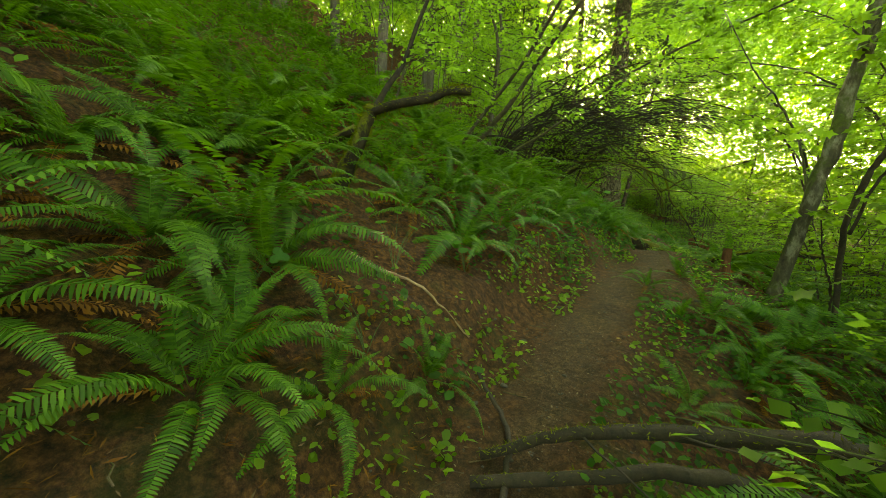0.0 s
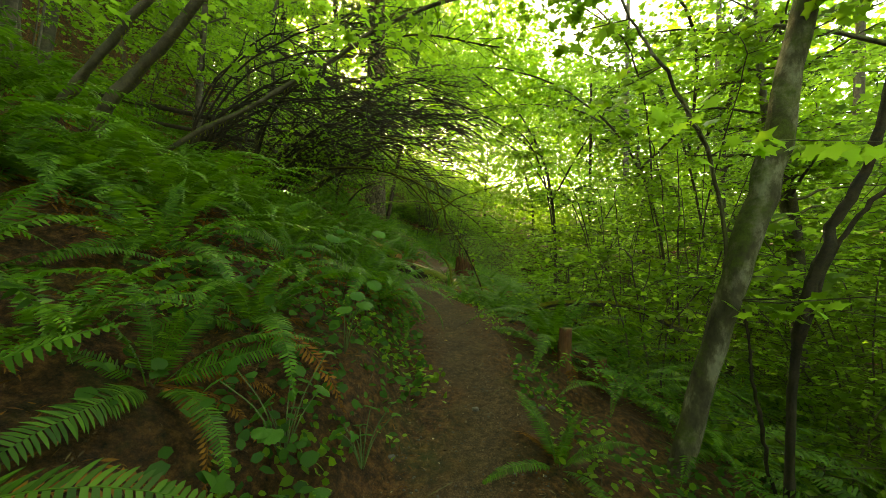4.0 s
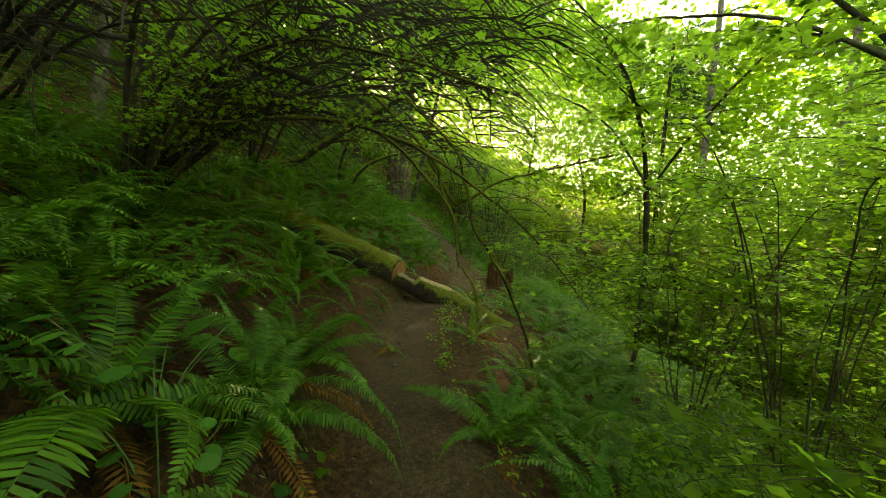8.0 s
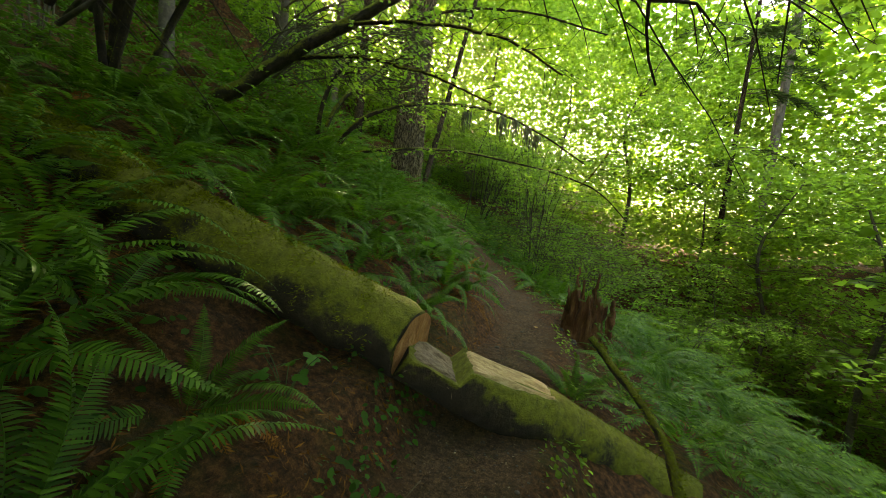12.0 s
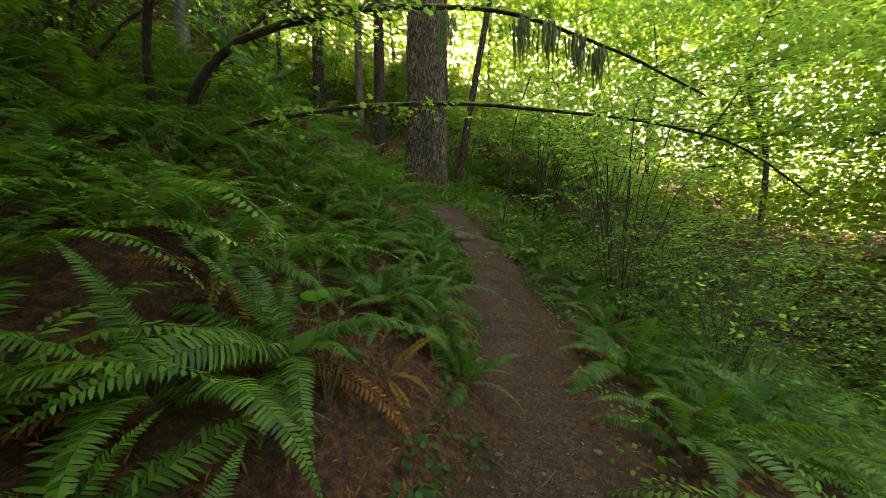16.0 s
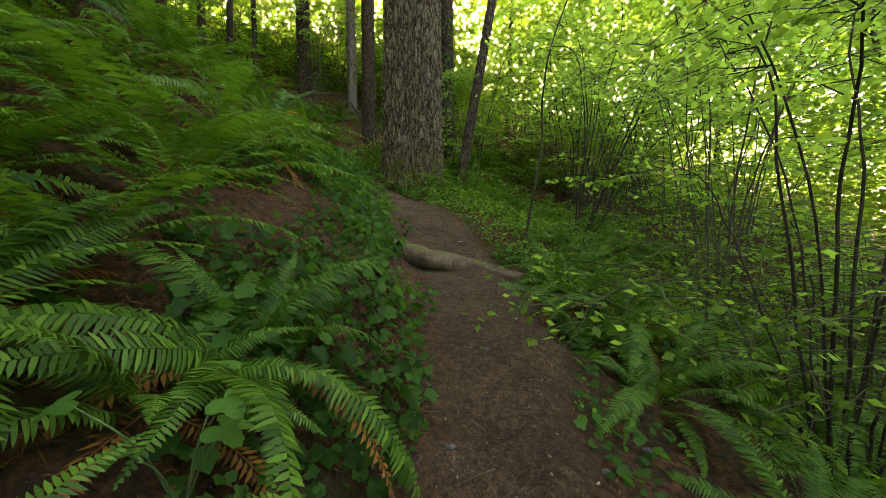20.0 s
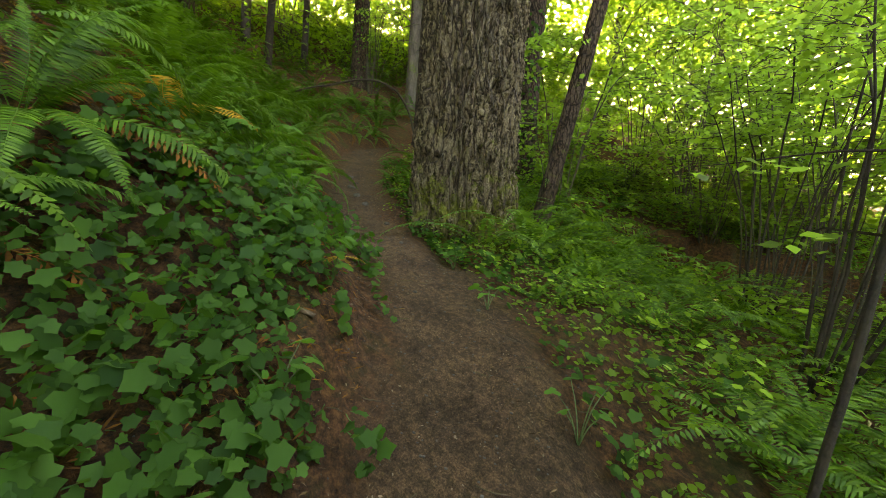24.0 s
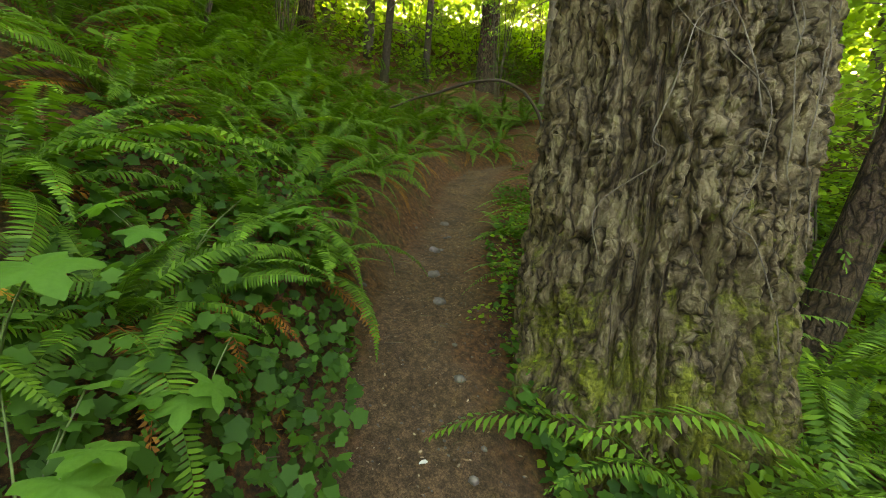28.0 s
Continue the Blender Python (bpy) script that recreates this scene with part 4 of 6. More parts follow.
def maple(seed, height, crown_r, z_from, leaves_n):
    """A tall broadleaf tree: a trunk, limbs and layers of leaves."""
    r = np.random.default_rng(seed)
    ob = thing("maple_tree", "tall maple with layered bright green leaves", "tree", (0, 0, -90), "maple trees")
    ln = spline([(0, 0, -0.2), (r.normal(0, 0.15), r.normal(0, 0.15), height * 0.35), (r.normal(0, 0.4), r.normal(0, 0.4), height * 0.7), (r.normal(0, 0.6), r.normal(0, 0.6), height)], 26)
    so = Soup()
    so.tube(ln, np.linspace(0.13, 0.03, 26), 9, 0.12)
    part("trunk", so, STEM_BARK, ob, smooth=True)
    lf, lim = Soup(), Soup()
    for i in range(26):
        z = r.uniform(z_from, height)
        b = np.array([np.interp(z, ln[:, 2], ln[:, k]) for k in range(3)])
        a, l = r.uniform(0, 6.28), crown_r * r.uniform(0.5, 1.1) * (1.15 - 0.5 * z / height)
        u = np.linspace(0, 1, 9)
        q = np.stack([b[0] + math.cos(a) * l * u, b[1] + math.sin(a) * l * u, b[2] + l * (0.35 * u - 0.25 * u * u)], 1)
        q[1:] += np.cumsum(r.normal(0, 0.03, (8, 3)), 0)
        lim.tube(q, np.linspace(0.03, 0.006, 9), 5, cap=False)
        twigs(lim, lf, q, 0.012, 12, 0.9, leaves_n, 0.1, r, KITE, 0.2)
    tagged(part("branchwork", lim, STEM_BARK, ob), kind="stuff")
    tagged(part("crown", lf, MAPLE, ob, "layers of bright green leaves"), kind="stuff")
    return ob


MAPLES = [maple(200, 9, 3.0, 2.0, 19), maple(201, 11, 3.4, 3.2, 19), maple(202, 8, 2.6, 1.6, 19)]
# the last five are added up the left slope to shade it
for x, y, k, w in [(4.7, 4.2, 0.95, 0), (6.5, 8.0, 1.0, 1), (8.5, 17.0, 1.2, 0), (9.5, 11.5, 1.2, 1), (9.0, 4.5, 1.2, 2), (1.5, 30.0, 1.3, 0), (5.0, 27.5, 1.3, 1), (6.5, -0.5, 1.0, 1), (4.5, -4.5, 1.0, 2), (-3.5, 30.5, 1.0, 1), (7.5, 24.5, 1.2, 0), (12, 15, 1.3, 1), (13, 7, 1.3, 0), (-8.5, 27.5, 1.0, 2), (12.5, 25.5, 1.3, 2), (-5.5, -7.5, 1.0, 0), (1.0, -9.5, 1.0, 1), (-6.5, 30, 1.1, 1), (-11.5, 28.5, 1.1, 0), (-15, 21.5, 1.1, 1), (-11.0, 17.5, 1.0, 0), (-9.0, 11.5, 1.0, 2), (-8.5, 5.5, 1.0, 1), (-7.0, 1.0, 1.0, 0), (-13, 10, 1.2, 1), (8.0, 20.5, 1.1, 1), (-5.6, 3.0, 0.8, 0), (-6.0, 6.6, 0.8, 2), (-6.3, 10.5, 0.85, 0), (-6.6, 13.8, 0.85, 2), (-8.6, 16.0, 0.9, 0)]:
    put(MAPLES[w], x, y, k * (0.85 if x > 1.2 and y < 16 else 0.7 if x > 0 else 1.0), rng.uniform(0, 360))
for s_ in VINES + HAZELS + ARCHES + LOWS + FANS + MAPLES:
    drop(s_)


def far_woods():
    """The walls of leaves beyond the trees that can be told apart."""
    for name, n, r0, r1, size, top, seed in (("middle_woods", 420000, 13.5, 21, 0.17, 16.0, 1), ("far_woods", 260000, 26, 44, 0.5, 30.0, 2)):
        r = np.random.default_rng(seed)
        so = Soup()
        a = np.radians(np.where(r.uniform(0, 1, n) < 0.82, r.uniform(-45, 185, n), r.uniform(0, 360, n)))
        rr = r0 + (r1 - r0) * r.uniform(0, 1, n)
        x, y = -3.5 + rr * np.cos(a), 11 + rr * 1.12 * np.sin(a)
        s, d, _ = trail_coords(x, y)
        h = r.uniform(0.02, 1, n)
        g = ground(x, y)
        az = np.degrees(np.arctan2(y - 14, x + 2.5))
        ahead = sstep(12, 28, az) * (1 - sstep(78, 96, az))
        z = g + h * top * (1 - 0.3 * sstep(-5, -10, d)) * (0.75 + 0.5 * vnoise(x * 0.2, y * 0.2, seed)) + np.where(d > 0, -0.5, 0)
        flat = vnoise(x * 0.45, y * 0.45, z * 1.1 + seed)
        fine = vnoise(x * 1.3, y * 1.3, z * 2.2)
        gap = 0.36 + (0.08 if seed == 1 else -0.12) * sstep(-5, -8, d) - 0.16 * sstep(-7, -2, d) * (1 - ahead) + (0.05 + 0.2 * np.max([np.exp(-((az - c) / 6.0) ** 2) for c in (11, 41, 67)], axis=0)) * sstep(-4, -9, d) * sstep(4.0, 8.0, z - 1.0) * sstep(0.4, 0.55, vnoise(x * 0.22, y * 0.22, z * 0.22))
        # leaves thinned towards the sun to let its light through
        gap = gap + 0.3 * (1 - sstep(8, 15, np.abs(az - 117))) * sstep(1.5, 4.0, z - g) * (vnoise(x * 0.4, y * 0.4, z * 0.4 + 9) > 0.4)
        keep = (0.65 * flat + 0.35 * fine > gap) & ((np.abs(d) > 4.0) | (s > 38.5))
        so.leaves(np.stack([x, y, z], 1)[keep], size, tilt=0.6, outline=KITE)
        tagged(new(name, so.mesh(name, MAPLE)), "green leaves of the woods beyond the slope", "foliage", kind="stuff")


far_woods()


def canopy():
    """An added roof of leaves that shades the woods, open above the trail and down the slope."""
    r = np.random.default_rng(12)
    n = 54000
    a, rr = r.uniform(0, 2 * math.pi, n), 48 * np.sqrt(r.uniform(0, 1, n))
    x, y = -3.5 + rr * np.cos(a), 11 + rr * np.sin(a)
    s, d, _ = trail_coords(x, y)
    z = np.maximum(ground(x, y), -1.0) + r.uniform(13, 21, n)
    # openings placed to let skylight onto chosen stretches, and sun in from ahead
    hole = (d < np.interp(s, [5.5, 7, 12, 14, 18, 20, 24, 27], [1.0, -1.8, -1.8, 1.5, 1.5, -1.8, -1.8, 1.5])) & (d > -40) & (y > -12) & (y < 38)
    az = np.degrees(np.arctan2(y - 14, x + 2.5))
    hole |= np.abs(az - 117) < 11
    keep = ~hole & (vnoise(x * 0.3, y * 0.3, z * 0.2) > 0.22)
    so = Soup()
    so.leaves(np.stack([x, y, z], 1)[keep], 0.85, tilt=0.5, outline=KITE)
    tagged(new("canopy", so.mesh("canopy", MAPLE)), "added high roof of green leaves that shades the woods", "foliage", kind="stuff")


canopy()


# ---- limbs, logs and stumps ----
def limb(pts, r0, r1, n=40, sides=9, rough=0.15, wob=0.0):
    so = Soup()
    ln = spline(pts, n)
    if wob:
        ln[1:-1] += np.cumsum(rng.normal(0, wob, (n - 2, 3)), 0) * np.sin(np.linspace(0, math.pi, n - 2))[:, None]
    so.tube(ln, np.linspace(r0, r1, n), sides, rough)
    return so, ln


def moss_tufts(ln, radius, n, size, below=0.0):
    """Short moss on the upper side of a limb, with strands that hang from it."""
    so = Soup()
    u = rng.uniform(0, len(ln) - 1.001, n)
    i = u.astype(int)
    c = ln[i] + (ln[i + 1] - ln[i]) * (u - i)[:, None]
    t = ln[i + 1] - ln[i]
    t /= np.linalg.norm(t, axis=1)[:, None]
    side = np.cross(t, [0, 0, 1.0])
    side /= np.linalg.norm(side, axis=1)[:, None] + 1e-9
    up = np.cross(side, t)
    a = rng.normal(0, 0.95, n)
    out = np.cos(a)[:, None] * up + np.sin(a)[:, None] * side
    rad = np.interp(u, np.linspace(0, len(ln) - 1, len(np.atleast_1d(radius))), np.atleast_1d(radius)) if np.ndim(radius) else radius
    p = c + out * (np.broadcast_to(rad, (n,)) * 0.97)[:, None]
    so.leaves(p, size, up=out * 0.6 + np.array([0, 0, 0.4]), tilt=1.2, outline=BLADE)
    if below:
        k = int(n * 0.25)
        q = c[:k] - np.array([0, 0, 1.0]) * np.broadcast_to(rad, (n,))[:k, None] * 0.8
        l = rng.uniform(0.3, 1, k) * below
        w = 0.006
        v = np.stack([q + side[:k] * w, q - side[:k] * w, q + np.array([0, 0, -1.0]) * l[:, None] + rng.normal(0, 0.01, (k, 3))], 1)
        so.add(v.reshape(-1, 3), np.arange(3 * k).reshape(-1, 3))
    return so


BLADE = [(0, 0.12, 0), (1.0, 0.03, 0.25), (0, -0.12, 0)]
MOSS_LEAF = leaf_mat("moss", (0.04, 0.05, 0.004), (0.18, 0.185, 0.012), (0.2, 0.22, 0.01), 0.9, 0.3)


def fallen_log():
    ob = thing("fallen_log", "moss-covered fallen log with a sawn notch where the trail crosses", "log", (0, 0, 0))
    cut = np.array([-1.63, 7.93, 0.84])
    up = spline([(-6.6, 7.3, 2.75), (-4.15, 7.72, 1.83), (-3.0, 7.78, 1.39), tuple(cut)], 90)
    so = Soup()
    so.tube(up, np.linspace(0.21, 0.225, 90), 44, 0.05)
    v = np.vstack(so.v)
    so.v[0] = so.v[0] + ((vnoise(v[:, 0] * 9, v[:, 1] * 9, v[:, 2] * 9) - 0.5) * 0.05)[:, None] * np.array([0.3, 0.6, 0.7])
    t = up[-1] - up[-4]
    t /= np.linalg.norm(t)
    nf = np.array([0.93, -0.22, -0.22])
    nf /= np.linalg.norm(nf)
    vv0 = so.v[0]
    w = vv0 - cut
    ax = (w * t).sum(1)
    off = -((w - ax[:, None] * t) * nf).sum(1) / (t * nf).sum()
    so.v[0] = vv0 - t * np.maximum(ax - off, 0)[:, None]
    trunk = part("upper_log", so, MOSSY, ob, "round mossy trunk", True)
    t = up[-1] - up[-4]
    t /= np.linalg.norm(t)
    s = np.cross(t, [0, 0, 1.0])
    s /= np.linalg.norm(s)
    n = np.cross(s, t)
    so = Soup()
    a = np.linspace(0, 2 * math.pi, 40, endpoint=False)
    rings = [0.0, 0.05, 0.1, 0.15, 0.19, 0.212]
    vv = [cut + nf * 0.006]
    for k, rr in enumerate(rings[1:]):
        for x in a:
            q = (s * math.cos(x) + n * math.sin(x)) * rr
            vv.append(cut + q - t * (q @ nf) / (t @ nf) + nf * (0.008 + 0.004 * math.sin(7 * x + k)))
    so.add(vv, np.stack([np.zeros(40, int), 1 + np.arange(40), 1 + (np.arange(40) + 1) % 40], 1))
    base = so.n - len(vv)
    for k in range(4):
        j = np.arange(40)
        so.f.append(np.stack([1 + k * 40 + j, 1 + (k + 1) * 40 + j, 1 + (k + 1) * 40 + (j + 1) % 40, 1 + k * 40 + (j + 1) % 40], 1) + base)
    part("sawn_face", so, ORANGE_WOOD, trunk, "orange-brown sawn end grain")
    tagged(part("moss", moss_tufts(up[:86], 0.222, 22000, 0.032), MOSS_LEAF, ob, "yellow-green moss"), kind="stuff")
    # lower half, cut down to a step and split beyond it
    lo = spline([tuple(cut - t * 0.02), (-1.1, 8.08, 0.56), (-0.55, 8.22, 0.27), (0.2, 8.4, -0.12), (1.4, 8.75, -0.72), (2.6, 9.1, -1.25)], 120)
    so = Soup()
    so.tube(lo, np.linspace(0.222, 0.2, 120), 40, 0.06)
    v = so.v[0]
    tt = np.gradient(lo, axis=0)
    tt /= np.linalg.norm(tt, axis=1)[:, None]
    sd = np.cross(tt, [0, 0, 1.0])
    sd /= np.linalg.norm(sd, axis=1)[:, None]
    nn = np.cross(sd, tt)
    ring = np.minimum(np.arange(len(v)) // 40, 119)
    dist = np.linalg.norm(lo - lo[0], axis=1)
    limit = np.where(dist < 0.36, 0.0 - 0.02 * dist, np.where(dist < 1.0, 0.09 + 0.16 * (dist - 0.36), 9))
    h = ((v - lo[ring]) * nn[ring]).sum(1)
    grain = (vnoise(v[:, 0] * 3, ((v - lo[ring]) * sd[ring]).sum(1) * 60, 2) - 0.5) * 0.02
    v -= nn[ring] * np.maximum(h - limit[ring] - grain, 0)[:, None]
    low = part("lower_log", so, MOSSY, ob, "mossy lower trunk with a split top", True)
    for name, d0, d1, mat, label in (("notch_step", 0.02, 0.355, STEP_WOOD, "flat sawn grey-brown step"), ("split_face", 0.37, 0.98, PALE_WOOD, "pale freshly split wood")):
        k = np.where((dist > d0) & (dist < d1))[0]
        w = np.sqrt(np.maximum(0.215 ** 2 - limit[k] ** 2, 0.0004)) * 0.97
        cols = np.linspace(-1, 1, 16)
        P = lo[k][:, None] + nn[k][:, None] * (limit[k][:, None, None] + 0.012) + sd[k][:, None] * (w[:, None] * cols[None])[..., None]
        P = P + nn[k][:, None] * ((vnoise(cols[None] * 9 + dist[k][:, None] * 0.6, dist[k][:, None] * 5) - 0.5) * 0.03 + (vnoise(cols[None] * 28, dist[k][:, None] * 2) - 0.5) * 0.016)[..., None]
        P[:, [0, -1]] -= nn[k][:, None] * 0.05
        P[[0, -1]] -= nn[k][[0, -1]][:, None] * 0.05
        m_ = len(cols)
        i, j = np.meshgrid(np.arange(len(k) - 1), np.arange(m_ - 1), indexing="ij")
        f = np.stack([i * m_ + j, i * m_ + j + 1, (i + 1) * m_ + j + 1, (i + 1) * m_ + j], -1).reshape(-1, 4)
        q = Soup()
        q.add(P.reshape(-1, 3), f)
        part(name, q, mat, low, label)
    k = np.where(dist > 1.05)[0]
    tagged(part("moss", moss_tufts(lo[k], 0.2, 14000, 0.032), MOSS_LEAF, ob, "yellow-green moss"), kind="stuff")


STEP_WOOD = rough_mat("step_wood", [(0.3, (0.07, 0.045, 0.028)), (0.5, (0.2, 0.14, 0.09)), (0.7, (0.34, 0.25, 0.17))], 7, 0.9, 55, 0.9, (0.6, 6, 6))
PALE_WOOD = rough_mat("pale_wood", [(0.25, (0.14, 0.085, 0.035)), (0.5, (0.34, 0.23, 0.1)), (0.75, (0.52, 0.39, 0.2))], 6, 0.8, 60, 0.5, (0.5, 6, 6))
fallen_log()


def stump():
    x, y = -0.03, 10.8
    z = ground(x, y) - 0.1
    ob = thing("rotten_stump", "rotten reddish-brown stump with jagged upright splinters", "stump", (x, y, z))
    a = np.linspace(0, 2 * math.pi, 64, endpoint=False)
    zz = np.linspace(0, 1, 26)
    A, U = np.meshgrid(a, zz, indexing="xy")
    top = 0.36 + 0.22 * vnoise(np.cos(a) * 2.2 + 5, np.sin(a) * 2.2) + 0.22 * vnoise(np.cos(a) * 9 + 2, np.sin(a) * 9) + 0.42 * np.maximum(0, vnoise(np.cos(a) * 4 + 1, np.sin(a) * 4, 6) - 0.62) * 2.6
    R = 0.2 + 0.08 * (1 - U) ** 2 + 0.05 * (vnoise(np.cos(A) * 3, np.sin(A) * 3, U * 1.5) - 0.5) + 0.1 * (vnoise(np.cos(A) * 7, np.sin(A) * 7, U * 2.0) - 0.5) + 0.07 * (vnoise(np.cos(A) * 16, np.sin(A) * 16, U * 6.0) - 0.5)
    so = Soup()
    v = np.stack([R * np.cos(A), R * np.sin(A), U * top[None]], -1).reshape(-1, 3)
    i, j = np.meshgrid(np.arange(25), np.arange(64), indexing="ij")
    k = (j + 1) % 64
    so.add(v, np.stack([i * 64 + j, i * 64 + k, (i + 1) * 64 + k, (i + 1) * 64 + j], -1).reshape(-1, 4))
    v2 = np.stack([R * 0.72 * np.cos(A), R * 0.72 * np.sin(A), np.minimum(U * top[None] + 0.25, top[None])], -1).reshape(-1, 3)
    so.add(v2, np.stack([i * 64 + j, (i + 1) * 64 + j, (i + 1) * 64 + k, i * 64 + k], -1).reshape(-1, 4))
    so.f.append(np.stack([25 * 64 + np.arange(64), 25 * 64 + (np.arange(64) + 1) % 64, 26 * 64 + 25 * 64 + (np.arange(64) + 1) % 64, 26 * 64 + 25 * 64 + np.arange(64)], 1))
    so.f.append(np.stack([np.full(62, 26 * 64), 26 * 64 + np.arange(1, 63), 26 * 64 + np.arange(2, 64)], 1))
    part("stump_body", so, ROT_WOOD, ob, "hollow crumbling wood")
    for dx, dy, h, r in ((-0.1, 0.1, 1.0, 0.05), (0.12, 0.08, 0.96, 0.05), (-0.02, 0.15, 0.84, 0.06), (0.32, -0.06, 0.66, 0.08), (0.02, -0.16, 0.7, 0.06), (-0.2, -0.02, 0.74, 0.05)):
        sp = Soup()
        ln = spline([(dx, dy, 0.0), (dx * 1.02, dy, h * 0.5), (dx * 1.1 + rng.normal(0, 0.02), dy + rng.normal(0, 0.02), h)], 16)
        ln[1:] += rng.normal(0, 0.009, (15, 3))
        sp.tube(ln, 0.8 * r * np.clip(1.1 - np.linspace(0, 1, 16) ** 3.0 * 0.9, 0.1, 1) * rng.uniform(0.75, 1.15, 16), 9, 0.8)
        part("splinter", sp, ROT_WOOD, ob, "dark pointed splinter")


stump()


def small_log(name, label, cat, pts, r0, r1, mat, n=40, moss=0, on_ground=False, twig=0, wob=0.008, hang=0.0, leafy=0, group=""):
    """A log, branch or stem on its own, with its moss and side twigs."""
    ob = thing(name, label, cat, (0, 0, 0), group)
    if on_ground:
        pts = [(x, y, max(z, ground(x, y) + r0 * 0.6)) for x, y, z in pts]
    so, ln = limb(pts, r0, r1, n, 12 if r0 > 0.04 else 8, 0.16, wob)
    part("wood", so, mat, ob, smooth=True)
    if moss:
        tagged(part("moss", moss_tufts(ln, np.linspace(r0, r1, 8), moss, 0.022, hang), MOSS_LEAF, ob, "yellow-green moss"), kind="stuff")
    if twig:
        tw, lf = Soup(), Soup()
        twigs(tw, lf, ln, r1 + 0.004, twig, 0.8, leafy, 0.075, np.random.default_rng(len(pts) * 7 + twig), KITE, 0.15, 0.4, 0.1)
        tagged(part("twigwork", tw, mat, ob), kind="stuff")
        if leafy:
            tagged(part("foliage", lf, MAPLE, ob, "green leaves"), kind="stuff")
    return ob


BARE_WOOD = rough_mat("bare_wood", [(0.3, (0.035, 0.021, 0.011)), (0.5, (0.1, 0.064, 0.034)), (0.7, (0.2, 0.14, 0.078))], 7, 0.9, 40, 0.9, None, (0.1, 0.1, 0.015), 0.82)
STEPLOG = [(-3.95, 15.95, 1.6), (-3.54, 16.28, 1.46), (-3.12, 16.65, 1.29), (-2.65, 17.02, 1.14), (-2.15, 17.4, 1.0)]
# the trail's step log, sticks and the wood lying about
small_log("step_log", "worn barkless log lying across the trail as a step", "log", STEPLOG, 0.1, 0.085, BARE_WOOD, 40, 260, False, 0, 0.003)
small_log("mossy_stick", "thin mossy dead stick leaning over the fallen log", "stick", [(-0.6, 7.95, 1.05), (-0.26, 7.6, 0.68), (-0.15, 7.35, 0.35), (0.05, 7.1, -0.05)], 0.02, 0.03, MOSSY, 30, 900)
small_log("fallen_branch", "thick mossy dead branch lying beside the trail", "branch", [(0.3, -3.05, -0.4), (0.75, -2.85, -0.2), (1.3, -2.5, -0.2), (1.9, -2.1, -0.35), (2.6, -1.7, -0.6)], 0.02, 0.06, DARK_BARK, 40, 900, False, 5, 0.012)
small_log("fallen_branch", "thin mossy dead branch lying beside the trail", "branch", [(0.35, -3.2, -0.42), (1.05, -2.8, -0.28), (1.8, -2.35, -0.4), (2.6, -2.0, -0.65)], 0.025, 0.04, DARK_BARK, 40, 300)
small_log("mossy_branch", "crooked moss-covered fallen branch below the trail", "branch", [(0.5, 3.55, 0.05), (0.75, 3.4, 0.32), (0.95, 3.36, 0.46), (1.4, 3.4, 0.55), (2.2, 3.6, 0.5), (3.2, 3.9, 0.05)], 0.03, 0.04, MOSSY, 40, 1600, False, 6, 0.008, 0.05)
small_log("mossy_branch", "short moss-covered branch below the trail", "branch", [(0.95, 3.55, 0.12), (1.2, 3.5, 0.3), (1.6, 3.5, 0.22), (2.1, 3.45, -0.1)], 0.016, 0.02, MOSSY, 30, 700)
small_log("ground_stick", "brown dry stick on the trail's bank", "stick", [(-4.9, 16.75, 2.3), (-4.55, 16.9, 2.1), (-4.3, 17.1, 2.0)], 0.014, 0.01, BARE_WOOD, 20, 0, True)
small_log("ground_stick", "pale dry stick on the trail's bank", "stick", [(-0.9, -2.9, 0.0), (-0.55, -2.6, -0.05), (-0.2, -2.45, -0.1)], 0.012, 0.006, CUT_WOOD, 20, 0, True)
small_log("ground_root", "bare dark root across the trail", "root", [(0.55, -3.3, -0.42), (0.3, -2.9, -0.36), (0.0, -2.65, -0.2)], 0.015, 0.01, DARK_BARK, 20, 0, True)
small_log("fallen_pole", "long thin dead trunk lying up the slope", "trunk", [(-9.5, 7.1, 5.0), (-5.3, 6.58, 4.0), (-3.0, 6.15, 3.45), (-2.2, 6.0, 3.2)], 0.06, 0.035, DARK_BARK, 40, 500)
small_log("fallen_pole", "long thin dead trunk lying up the slope", "trunk", [(-9.5, 7.0, 4.5), (-5.3, 6.56, 3.67), (-2.9, 6.13, 3.19), (-2.0, 6.0, 2.9)], 0.05, 0.03, DARK_BARK, 40, 500)


def wood_post(x, y, h, r, label):
    z = ground(x, y) - 0.08
    ob = thing("broken_stub", label, "stump", (x, y, z))
    so, _ = limb([(0, 0, 0), (0.01, 0, h * 0.5), (0.02, 0.01, h)], r, r * 0.75, 12, 9, 0.35)
    part("wood", so, ROT_WOOD, ob)


wood_post(0.98, 1.85, 0.45, 0.07, "short broken reddish stub of rotten wood by the trail")
wood_post(1.3, 2.0, 0.32, 0.1, "low crumbling stub of rotten wood")


